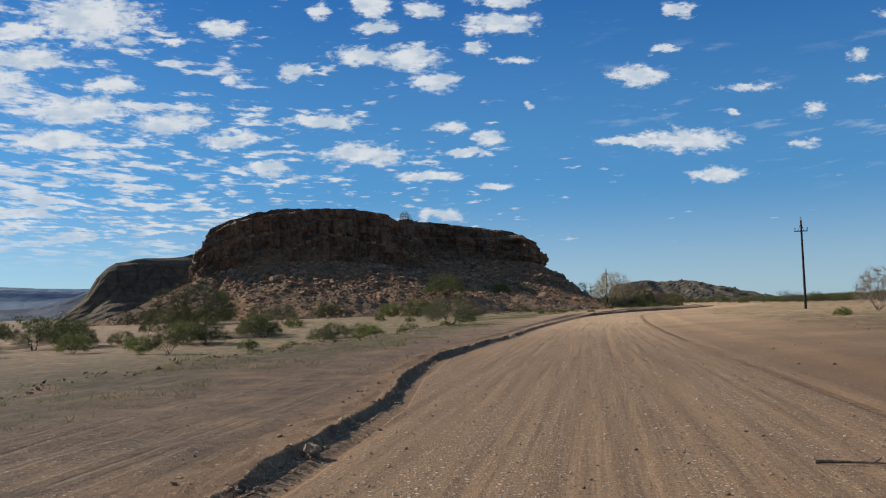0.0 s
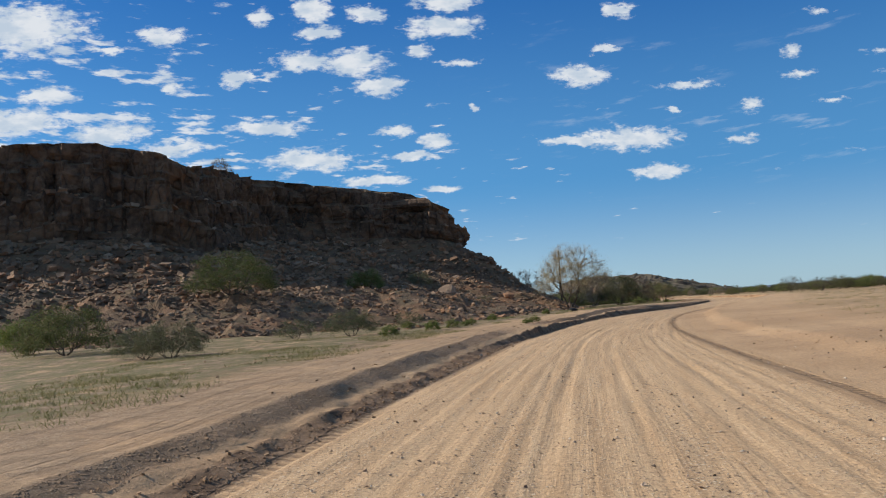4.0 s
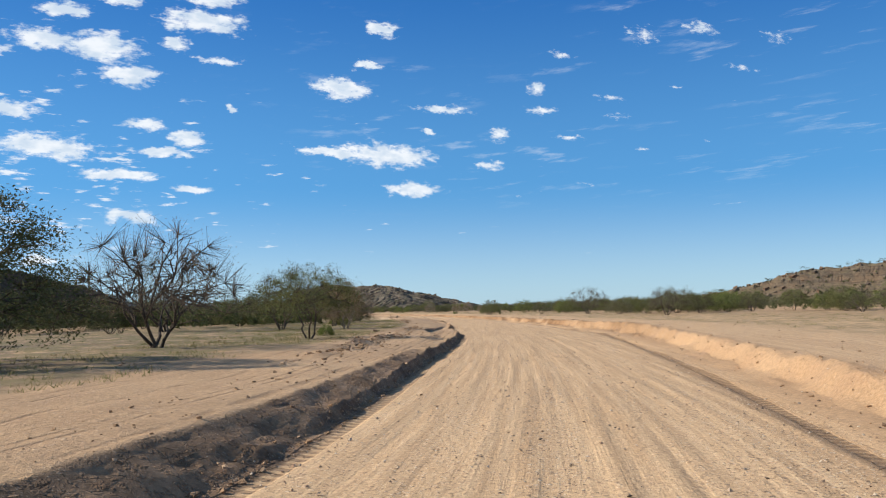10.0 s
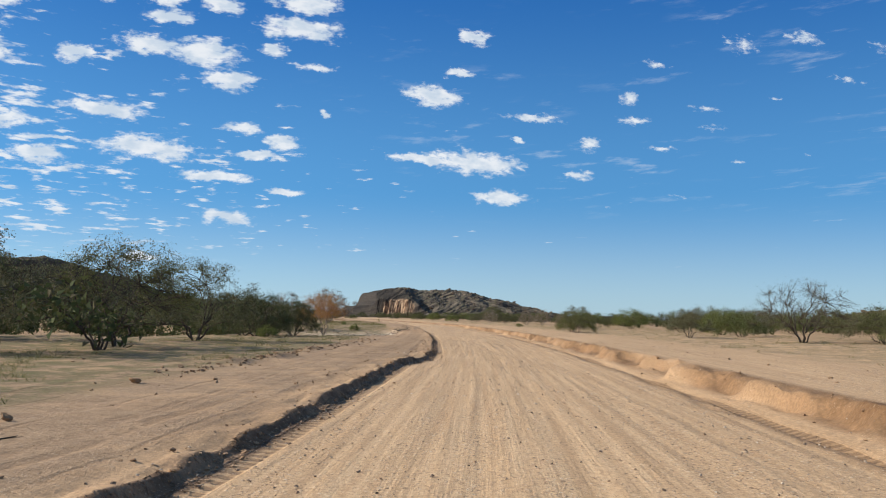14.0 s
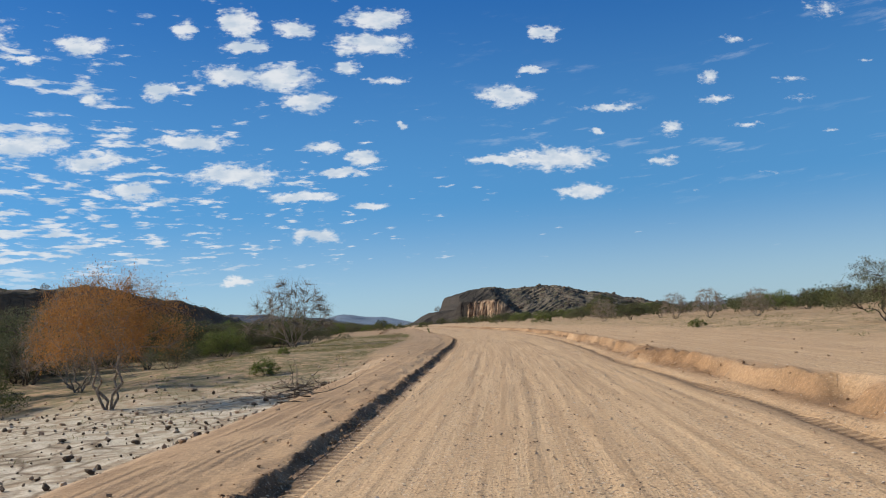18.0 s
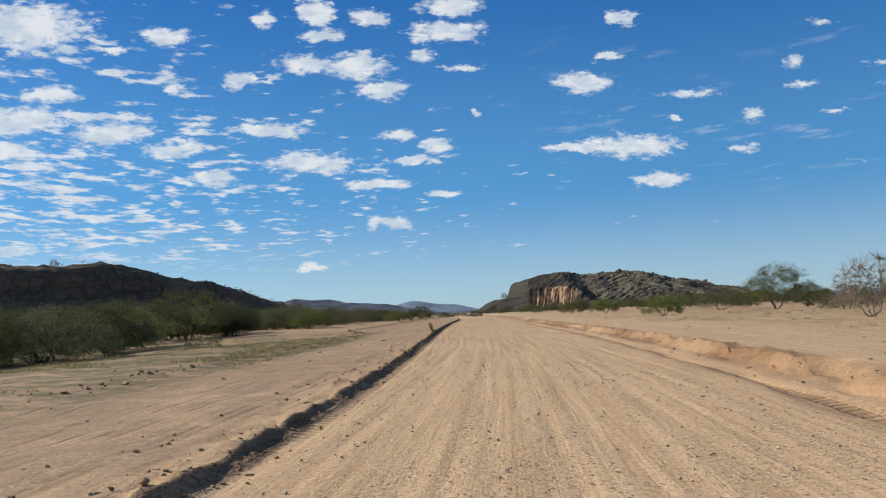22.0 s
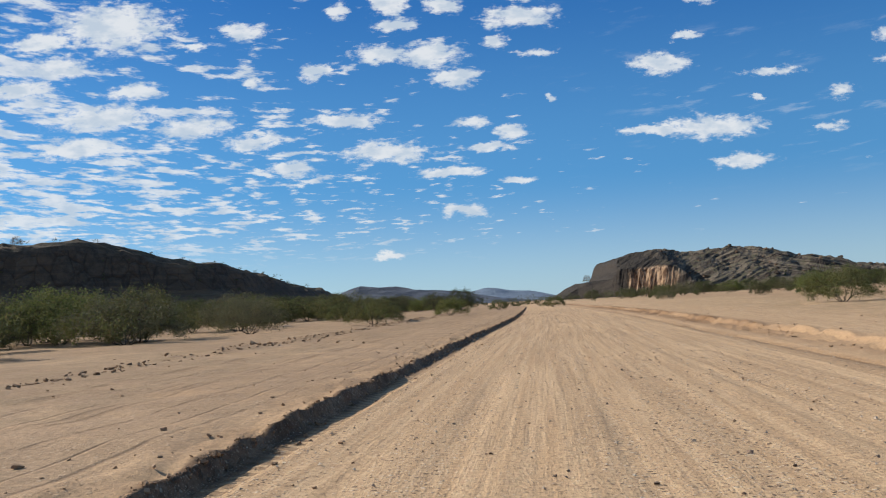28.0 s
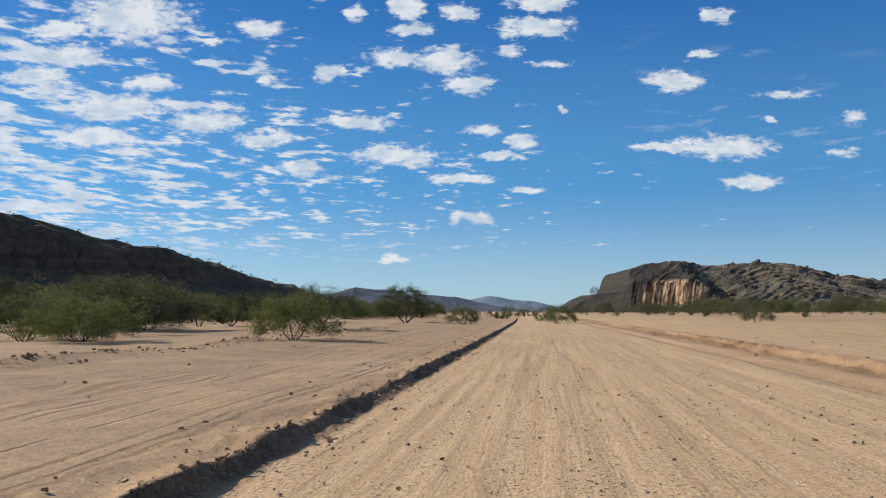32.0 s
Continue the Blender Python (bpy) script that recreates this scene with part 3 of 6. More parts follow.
def table(s, pairs):
    a = np.array(pairs)
    return np.interp(s, a[:, 0], a[:, 1])


# the left bank in sections: metres along the road, across it, and height
BANK_CREST = [(-60, -2.9, 0.10), (7, -3.2, 0.10), (14, -3.5, 0.12), (20, -4.4, 0.14), (27, -5.0, 0.16), (38, -4.7, 0.12), (46, -4.3, 0.09), (70, -4.2, 0.10), (103, -4.1, 0.10), (112, -4.0, 0.24), (122, -3.8, 0.36), (131, -3.9, 0.26), (140, -4.05, 0.18),
              (157, -4.5, 0.42), (174, -3.35, 0.20), (192, -2.95, 0.07), (208, -3.2, 0.25), (224, -2.76, 0.24), (233, -2.6, 0.24), (244, -3.4, 0.21), (262, -2.88, 0.14), (281, -2.7, 0.15), (284.5, -2.0, 0.12)]
BANK_CREST += [(291, -1.95, 0.12), (300, -2.2, 0.12), (330, -2.66, 0.11), (346, -2.95, 0.11), (365, -3.2, 0.13), (380, -3.0, 0.11), (398, -2.8, 0.09), (427, -3.5, 0.13), (459, -3.32, 0.18), (520, -3.1, 0.15), (545, -2.8, 0.13), (620, -2.9, 0.10)]
BANK_SHELF = [(-60, -3.5, 0.12), (7, -3.6, 0.11), (27, -5.4, 0.17), (46, -4.75, 0.10), (70, -4.6, 0.13), (103, -4.4, 0.18), (112, -4.35, 0.27), (122, -4.3, 0.37), (131, -4.2, 0.28), (140, -4.2, 0.19), (157, -4.95, 0.43), (174, -4.2, 0.54), (192, -3.65, 0.42), (208, -3.65, 0.36),
              (224, -3.35, 0.24), (232, -4.45, 0.22), (243, -3.75, 0.16), (262, -3.3, 0.15), (281, -3.2, 0.15), (284.5, -2.5, 0.13), (330, -3.1, 0.12), (365, -3.4, 0.14), (398, -3.2, 0.10), (427, -3.9, 0.14), (459, -3.8, 0.20), (545, -3.2, 0.14), (620, -3.3, 0.12)]
BANK_TOP = [(-60, -4.5, 0.15), (7, -4.4, 0.14), (27, -6.0, 0.18), (46, -5.1, 0.20), (70, -5.0, 0.25), (103, -4.95, 0.42), (122, -5.2, 0.43), (131, -4.9, 0.45), (140, -4.7, 0.45), (157, -5.6, 0.70), (174, -4.75, 0.60), (192, -4.3, 0.46), (208, -4.4, 0.38),
            (224, -3.65, 0.36), (232, -4.75, 0.42), (243, -3.95, 0.30), (262, -4.0, 0.18), (284.5, -3.2, 0.16), (330, -3.8, 0.14), (365, -3.75, 0.24), (398, -3.7, 0.12), (427, -4.4, 0.17), (459, -4.2, 0.22), (545, -3.7, 0.18), (620, -3.9, 0.14)]
BANK_RUN = [(-60, 0.05), (60, 0.06), (85, 0.25), (103, 0.45), (112, 0.3), (122, 0.2), (140, 0.12), (148, 0.35), (157, 0.62), (168, 0.25), (176, 0.08), (205, 0.10), (212, 0.16), (240, 0.10), (620, 0.05)]
LEFT_BACK = [(-60, 0.25), (60, 0.25), (110, 0.45), (150, 0.66), (185, 0.66), (215, 0.42), (250, 0.30), (300, 0.12), (326, 0.0), (345, 0.05), (380, 0.26), (470, 0.26), (620, 0.28)]
RIGHT_FOOT = [(-60, 4.3), (40, 4.0), (61, 4.0), (90, 3.9), (109, 3.65), (120, 3.2), (140, 2.8), (157, 2.5), (167, 2.65), (180, 3.0), (195, 3.55), (215, 4.6), (231, 5.6), (241, 5.1), (255, 4.7), (300, 4.3), (337, 3.9), (350, 3.5), (370, 3.8), (400, 4.3),
              (431, 4.8), (445, 5.1), (480, 5.6), (552, 5.6), (620, 4.5)]
RIGHT_STEP = [(-60, 0.09), (60, 0.15), (120, 0.22), (160, 0.36), (195, 0.50), (232, 0.58), (245, 0.50), (260, 0.42), (300, 0.38), (334, 0.38), (370, 0.34), (440, 0.28), (480, 0.20), (560, 0.20), (620, 0.10)]
RIGHT_WIDTH = [(-60, 2.5), (100, 3.0), (150, 2.7), (180, 1.9), (195, 1.5), (232, 1.6), (242, 1.1), (262, 1.1), (300, 1.0), (338, 0.9), (440, 1.1), (480, 1.4), (620, 2.0)]


WINDROW = [(-20, -11.8), (13, -11.7), (49, -11.5), (75, -11.5), (200, -5.6), (236, -5.5), (262, -6.2), (270, -6.9), (300, -6.4), (320, -6.4), (420, -8.7), (446, -8.2), (460, -10.8), (600, -10.7)]
WINDROW_SIZE = [(-20, 0.8), (60, 0.8), (80, 0.0), (200, 0.0), (210, 1.0), (236, 0.9), (244, 0.0), (270, 0.0), (276, 0.9), (300, 0.7), (310, 0.0), (395, 0.0), (420, 0.6), (600, 0.9)]


def windrow(s, d):
    """Low broken ridges of graded spoil on the left verge, 0 to 1."""
    lump = np.clip(0.55 + 0.9 * lattice(s / 1.9, 0 * s, 61) + 0.4 * lattice(s / 0.6, d / 0.5, 62), 0, 1.3)
    return table(s, WINDROW_SIZE) * lump * np.exp(-(((d - table(s, WINDROW) - 0.4 * lattice(s / 6.0, 0 * s, 63)) / (0.34 + 0.26 * (1 - soft(s, 60, 90)))) ** 2))


def section(s, rows):
    """Place across the road and height of one of the bank's edges."""
    a = np.array(rows)
    return np.interp(s, a[:, 0], a[:, 1]), np.interp(s, a[:, 0], a[:, 2])


def left_foot(s):
    """Where the bank starts to rise."""
    return section(s, BANK_CREST)[0] + table(s, BANK_RUN)


def crumble_line(s):
    """How far the bank's edge wanders: slips, bites and small crumbs."""
    slip = np.clip(1.6 * lattice(s / 4.3, s * 0 + 3.3, 11) - 0.55, 0, 1)
    return 0.045 * lattice(s / 5.3, s * 0 + 3.3, 13) + 0.045 * lattice(s / 1.15, s * 0 + 7.7, 12) + 0.025 * lattice(s / 0.45, s * 0 + 1.7, 10) - 0.08 * slip


def bank_line(s):
    """The left bank's crumbled foot."""
    return left_foot(s) + 0.6 * crumble_line(s)


def cut_foot(s):
    return table(s, RIGHT_FOOT) + 0.20 * lattice(s / 2.9, s * 0 + 5.0, 15) + 0.07 * lattice(s / 1.1, s * 0 + 5.0, 16)


def ground_height(x, y, fine=True):
    """Height of the ground, from arrays."""
    s, d = along(x, y)
    foot = bank_line(s)
    wander = crumble_line(s)
    (cd, cz), (md, mz), (kd, kz) = section(s, BANK_CREST), section(s, BANK_SHELF), section(s, BANK_TOP)
    cd, md, kd = cd + wander, md + 0.6 * wander, kd + 0.12 * lattice(s / 2.7, s * 0 + 9.1, 24)
    cz = cz * (1 + 0.22 * lattice(s / 3.1, s * 0 + 1.0, 14) + 0.10 * lattice(s / 0.7, s * 0, 25))
    kz = kz + 0.03 * lattice(s / 1.9, s * 0 + 4.0, 26)
    back = table(s, LEFT_BACK)
    q = foot - d                                            # metres left of the bank's foot
    left, at, was = 0 * d, foot, 0 * d
    for here, high in ((np.minimum(cd, foot - 0.03), cz), (np.minimum(md, cd - 0.08), mz), (np.minimum(kd, md - 0.1), kz), (kd - 5.0, back)):
        left = left + (high - was) * np.clip((at - d) / (at - here), 0, 1)
        at, was = here, high
    loose = soft(q, -0.30, -0.05) * (1 - soft(q, 0.0, 0.3))
    left = left + 0.035 * loose * np.clip(0.4 + lattice(s / 0.8, d / 0.3, 27), 0, 1.4)
    rfoot = cut_foot(s)
    rstep, rwide = table(s, RIGHT_STEP), table(s, RIGHT_WIDTH)
    p = d - rfoot
    face = 0.18 + 0.45 * rstep + 0.9 * soft(rwide, 1.2, 2.6) * (1 - soft(s, 200, 232))
    crumble = 0.30 * lattice(s / 2.6, d / 1.1, 17) + 0.22 * lattice(s / 1.0, d / 0.5, 18) + 0.10 * lattice(s / 0.42, d / 0.3, 28)
    crumble = crumble * (0.35 + 0.65 * soft(s, 195, 232))
    on_face = soft(p, 0.4 * rwide, 0.7 * rwide) * (1 - soft(p, 1.05 * rwide, 1.25 * rwide)) * soft(s, 165, 195)
    right = rstep * (0.25 * soft(p, 0.0, rwide) + 0.75 * soft(p + crumble * soft(rstep, 0.1, 0.35), rwide - face, rwide)) + on_face * 0.07 * fractal(s / 0.55, d / 0.35, 19, 3)
    right = right - 0.05 * np.exp(-(((p + 0.05) / 0.16) ** 2)) * soft(s, 150, 240)
    right += (0.33 - rstep) * soft(p, 3.0, 12.0)
    z = left + right
    z = z + (0.17 + 0.12 * (1 - soft(s, 60, 90))) * windrow(s, d)
    # land beyond the verges
    low = -1.9 * soft(-d, 9.0, 26.0) * (1 - soft(s, 70.0, 118.0))
    river = -0.75 * soft(-d, 4.6, 7.5) * soft(s, 318.0, 330.0) * (1 - soft(s, 352.0, 372.0))
    river += -0.55 * soft(-d, 14.0, 24.0) * soft(s, 300.0, 330.0) * (1 - soft(s, 430.0, 470.0)) * (1 - soft(-d, 60, 110))
    z = z + low + river
    rough = soft(np.abs(d), 6.0, 16.0)
    z = z + rough * (0.10 * fractal(x / 5.0, y / 5.0, 21, 4)) * (1 - soft(np.abs(d), 200, 800))
    z = z + soft(-d, 3.5, 6.0) * (1 - soft(-d, 30, 60)) * 0.030 * fractal(x / 1.1, y / 1.1, 31, 3)
    z = z + soft(d, 6.0, 9.0) * (1 - soft(d, 30, 60)) * 0.030 * fractal(x / 1.3, y / 1.3, 35, 3)
    if fine:
        bed = (1 - soft(-d, -foot - 0.15, -foot + 0.1)) * (1 - soft(d, rfoot + 0.4, rfoot + 1.4))
        z = z + bed * RUTS(s, d) + soft(q, -0.1, 0.15) * (1 - soft(q, 0.3, 1.3)) * 0.055 * fractal(s / 0.35, d / 0.3, 41, 3)
    return z


_rs = np.random.RandomState(5)
RUT = [(_rs.uniform(-3.2, 4.8), _rs.uniform(0.055, 0.13), _rs.choice([-1, -1, 1]) * _rs.uniform(0.008, 0.030), _rs.uniform(16, 55), _rs.uniform(0, 400), _rs.uniform(0.1, 0.55)) for _ in range(60)]


def RUTS(s, d):
    """Wheel tracks and grader lines along the road."""
    much = table(s, [(-60, 0.42), (80, 0.42), (110, 0.52), (165, 0.52), (190, 0.32), (215, 0.22), (620, 0.26)])
    z = 0.008 * lattice(d / 0.35, s / 14.0, 51) + 0.008 * lattice(d / 0.13, s / 5.0, 52) + 0.008 * lattice(s / 0.9, d / 1.3, 53) + 0.006 * lattice(s / 0.33, d / 0.22, 54)
    for at, wide, deep, long, shift, sway in RUT:
        here = at + sway * np.sin(s / long + shift) + 0.03 * lattice(s / 1.7, 0 * s + shift, 55)
        f = (d - here) / wide
        shape = np.exp(-f ** 4) - 0.45 * np.exp(-((np.abs(f) - 1.35) / 0.45) ** 2)      # a trough with small rims
        z = z + much * deep * shape * soft(np.sin(s / (0.6 * long) + 2 * shift) + 0.5 * lattice(s / 2.3, 0 * s + shift, 56), -0.3, 0.6)
    # tyre prints beside each foot of the banks
    for edge, off in ((left_foot(s), 0.24), (table(s, RIGHT_FOOT), 0.0)):
        z = z - 0.016 * np.exp(-(((d - edge - off) / 0.17) ** 4))
    return z


def build_ground():
    near = np.concatenate([np.arange(-8.0, -4.6, 0.2), np.arange(-4.6, -3.2, 0.07), np.arange(-3.2, -2.4, 0.042), np.arange(-2.4, 4.2, 0.07), np.arange(4.2, 5.2, 0.14), np.arange(5.2, 6.4, 0.07), np.arange(6.4, 9.0, 0.2)])
    left = -8.0 - np.cumsum(np.geomspace(0.25, 480.0, 52))
    right = 9.0 + np.cumsum(np.geomspace(0.25, 480.0, 52))
    u = np.concatenate([left[::-1], near, right])
    y = np.concatenate([-8.0 - np.cumsum(np.geomspace(0.6, 260.0, 26))[::-1], np.arange(-8.0, 560.0, 0.34), 560.0 + np.cumsum(np.geomspace(0.4, 330.0, 62))])
    U, Y = np.meshgrid(u, y)
    # the grid's lines follow the banks
    way = np.interp(y, AXIS[:, 1], AXIS_S)
    inner, outer, lip = bank_line(way), cut_foot(way), cut_foot(way) + table(way, RIGHT_WIDTH)
    for k in range(len(y)):
        U[k] = np.interp(u, [u[0], -9.0, -4.6, -3.2, -2.4, 4.2, 6.2, 14.0, u[-1]], [u[0], -9.0, inner[k] - 2.0, inner[k] - 0.5, inner[k] + 0.5, outer[k], lip[k], 14.0, u[-1]])
    lean = np.interp(Y, AXIS[:, 1], AXIS_LEAN)
    keep = np.exp(-((U / 160.0) ** 2))
    X = np.interp(Y, AXIS[:, 1], AXIS[:, 0]) + U * (1 + (np.sqrt(1 + lean**2) - 1) * keep)
    Z = ground_height(X, Y)
    far = soft(np.hypot(X - 100, Y - 300), 900, 2500)
    Z = Z * (1 - far) - 2.0 * far
    rows, cols = Z.shape
    verts = np.stack([X.ravel(), Y.ravel(), Z.ravel()], 1)
    i = np.arange(rows * cols).reshape(rows, cols)
    faces = np.stack([i[:-1, :-1].ravel(), i[:-1, 1:].ravel(), i[1:, 1:].ravel(), i[1:, :-1].ravel()], 1)
    me = bpy.data.meshes.new("ground")
    me.vertices.add(len(verts))
    me.vertices.foreach_set("co", verts.ravel())
    me.loops.add(faces.size)
    me.loops.foreach_set("vertex_index", faces.ravel())
    me.polygons.add(len(faces))
    me.polygons.foreach_set("loop_start", np.arange(0, faces.size, 4))
    me.polygons.foreach_set("loop_total", np.full(len(faces), 4))
    me.polygons.foreach_set("use_smooth", np.ones(len(faces), bool))
    me.update(calc_edges=True)
    s, d = along(X.ravel(), Y.ravel())
    me.attributes.new("track", "FLOAT_VECTOR", "POINT").data.foreach_set("vector", np.stack([d, s, 0 * s], 1).ravel())
    foot, rfoot = left_foot(s), table(s, RIGHT_FOOT)
    me.attributes.new("edges", "FLOAT_VECTOR", "POINT").data.foreach_set("vector", np.stack([d - foot, d - rfoot, 0 * s], 1).ravel())
    q0 = foot - d
    road = (1 - soft(-d, -foot - 0.1, -foot + 0.15)) * (1 - soft(d, rfoot, rfoot + 0.7))
    late = soft(s, 200, 235)
    grass = soft(-d - 1.2 * (1 - late), 6.0, 8.0) * (1 - soft(-d, 22, 60)) * table(s, [(0, 0.9), (60, 1.0), (110, 1), (160, 0.9), (200, 0.8), (245, 1.0), (310, 1.0), (328, 0.2), (350, 0.3), (360, 1.0), (440, 1.0), (462, 0.2), (600, 0.1)])
    grass = np.maximum(grass, soft(d, 9.0, 14.0) * (1 - soft(d, 30, 70)) * table(s, [(0, 0.3), (60, 0.8), (110, 0.4), (230, 0.6), (420, 0.5), (600, 0.2)]))
    grass = np.maximum(grass, 0.8 * soft(np.abs(d), 70, 160))
    river = soft(-d, 4.6, 7.0) * soft(s, 316.0, 328.0) * (1 - soft(s, 350.0, 366.0)) * (1 - soft(-d, 16, 22))
    road = np.maximum(road, 0.25 * soft(q0, 0.2, 0.6) * (1 - soft(q0, 3.5, 6.0)))
    lip = rfoot + table(s, RIGHT_WIDTH)
    road = np.maximum(road, 0.75 * soft(d, lip, lip + 0.6) * (1 - soft(d, 16, 30)) * soft(s, 120, 180))
    zone = np.stack([grass, river, road, np.ones_like(d)], 1)
    me.attributes.new("zone", "FLOAT_COLOR", "POINT").data.foreach_set("color", zone.ravel())
    q = foot - d
    (cd, cz), (md, mz), (kd, kz) = section(s, BANK_CREST), section(s, BANK_SHELF), section(s, BANK_TOP)
    # bank soil; its strip past the foot is painted to darken the bank's shadow
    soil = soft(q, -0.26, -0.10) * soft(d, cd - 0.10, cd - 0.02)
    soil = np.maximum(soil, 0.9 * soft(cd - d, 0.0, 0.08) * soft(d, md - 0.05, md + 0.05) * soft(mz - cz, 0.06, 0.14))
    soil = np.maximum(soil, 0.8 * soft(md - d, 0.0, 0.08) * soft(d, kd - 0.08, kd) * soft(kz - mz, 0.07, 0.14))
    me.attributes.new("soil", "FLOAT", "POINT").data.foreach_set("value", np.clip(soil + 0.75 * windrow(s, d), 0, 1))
    p, w = d - rfoot, table(s, RIGHT_WIDTH)
    cut = 1.0 * soft(p, 0.30 * w, 0.62 * w) * (1 - soft(p, w, w + 0.5)) * soft(s, 205, 238) * np.clip(0.65 + 0.6 * lattice(s / 3.5, d / 1.5, 71), 0, 1) + 0.6 * np.exp(-(((p + 0.1) / 0.3) ** 2))
    me.attributes.new("cut", "FLOAT", "POINT").data.foreach_set("value", np.clip(cut, 0, 1))
    stony = soft(-d, 6.8, 9.5) * (1 - soft(s, 235, 300)) * (1 - soft(-d, 120, 200)) + 0.35 * soft(-d, 10, 16) * soft(s, 280, 320) * (1 - river)
    stony = np.maximum(stony, soft(q, 0.35, 1.2) * (1 - soft(-d, 30, 60)) * table(s, [(0, 1.0), (60, 0.9), (100, 0.6), (130, 0.1), (215, 0.15), (245, 0.6), (318, 0.5), (328, 0.1), (352, 0.1), (366, 0.45), (400, 0.45), (600, 0.3)]))
    me.attributes.new("stony", "FLOAT", "POINT").data.foreach_set("value", np.clip(stony, 0, 1))
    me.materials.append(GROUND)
    return tagged(new("ground", me), "dry sandy plain with a graded gravel road, soil banks and wheel tracks", "ground", kind="structure")


ground = build_ground()


def gz(x, y):
    return float(ground_height(np.array([x], float), np.array([y], float), False)[0])

# ---- hills ----
from mathutils.bvhtree import BVHTree

SURFACES = []          # hills that things can stand on


def height_at(x, y):
    """The highest of ground and hills."""
    best = gz(x, y)
    for tree in SURFACES:
        hit = tree.ray_cast(Vector((x, y, 400.0)), Vector((0, 0, -1)))
        if hit[0] is not None:
            best = max(best, hit[0].z)
    return best


def build_mesa(name, rim, mat, label, around=480, seed=3, bite=1.0, crown=1.5):
    """A flat hill: rim points (x, y, top, cliff height, reach and hollow of the scree below), counter-clockwise as seen from above."""
    loop = np.array([*rim, rim[0]], float)
    closed = spline([*map(tuple, np.concatenate([loop[-3:-1], loop, loop[1:3]]))], 16)[32:-32]
    steps = np.concatenate([[0], np.cumsum(np.hypot(*np.diff(closed[:, :2], axis=0).T))])
    t = np.linspace(0, steps[-1], around, endpoint=False)
    P = np.stack([np.interp(t, steps, closed[:, k]) for k in range(6)], 1)
    tangent = np.roll(P[:, :2], -3, 0) - np.roll(P[:, :2], 3, 0)
    tangent /= np.hypot(*tangent.T)[:, None]
    out = np.stack([tangent[:, 1], -tangent[:, 0]], 1)
    for _ in range(12):
        out = (np.roll(out, 3, 0) + out + np.roll(out, -3, 0)) / 3
    out /= np.hypot(*out.T)[:, None]
    centre = P[:, :2].mean(0)
    rs = np.random.RandomState(seed)
    rows = []
    joint = bite * (1.5 * lattice(t / 7.0, 0 * t, seed) + 0.8 * np.round(1.5 * lattice(t / 2.2, 0 * t + 4, seed + 1)) + 0.5 * lattice(t / 0.9, 0 * t, seed + 2))
    top, cliff, reach = P[:, 2], P[:, 3], P[:, 4]
    base = top - cliff
    for k in range(34):                                   # scree, from the foot upwards
        f = k / 33
        r = reach * (1 - f)
        z = -2.5 + (base + 2.5) * f ** P[:, 5]
        xy = P[:, :2] + out * r[:, None]
        z = z + (0.9 * fractal(xy[:, 0] / 9, xy[:, 1] / 9, seed + 9, 4) + 0.42 * lattice(xy[:, 0] / 1.4, xy[:, 1] / 1.4, seed + 15)) * min(1, 3 * f) * min(1, 4 * (1 - f) + 0.3)
        rows.append((xy[:, 0], xy[:, 1], z))
    column = 0.9 * np.round(1.6 * lattice(t / 3.4, 0 * t + 8, seed + 3)) + 0.5 * np.round(2 * lattice(t / 1.25, 0 * t + 2, seed + 4))
    for k in range(1, 31):                                # cliff with ledges, upright joints and blocks
        f = k / 30
        ledge = np.floor(f * 3 + 0.45 * lattice(t / 9, 0 * t, seed + 5)) / 3
        z = base + cliff * f
        inset = 2.6 * bite * ledge * (cliff / 9) + 0.45 * bite * lattice(t / 1.6, 0 * t + k * 0.30, seed + 6) + 0.30 * bite * np.round(1.5 * lattice(t / 2.1, 0 * t + k * 0.22, seed + 8)) + joint * (0.35 + 0.65 * (1 - abs(2 * f - 1))) + 0.55 * bite * column * (1 - f * f)
        inset = inset * min(1, 5 * f)
        xy = P[:, :2] - out * inset[:, None]
        rows.append((xy[:, 0], xy[:, 1], z + 0.2 * bite * lattice(t / 1.3, 0 * t + k, seed + 7)))
    edge = np.stack([rows[-1][0], rows[-1][1]], 1)
    mean_top = top.mean()
    for k in range(1, 15):                                # the top
        f = (k / 14) ** 1.3
        xy = edge * (1 - f) + centre * f
        z = top * (1 - f) + (mean_top + crown) * f + 0.35 * fractal(xy[:, 0] / 4, xy[:, 1] / 4, seed + 20, 3) * min(1, 4 * f + 0.5)
        rows.append((xy[:, 0], xy[:, 1], z))
    n = len(rows)
    verts = np.stack([np.stack(r, 1) for r in rows]).reshape(-1, 3)
    verts[:, 2] -= 6.0 * soft(along(verts[:, 0], verts[:, 1])[1], -13.0, -8.0) * (verts[:, 1] < 400)      # the foot stays off the road
    i = np.arange(n * around).reshape(n, around)
    a, b = i[:-1], i[1:]
    faces = np.stack([a, np.roll(a, -1, 1), np.roll(b, -1, 1), b], -1).reshape(-1, 4)
    ob = mesh_object(name, verts, faces, mat)
    SURFACES.append(BVHTree.FromPolygons([Vector(v) for v in verts], faces.tolist()))
    return tagged(ob, label, "hill", kind="structure")


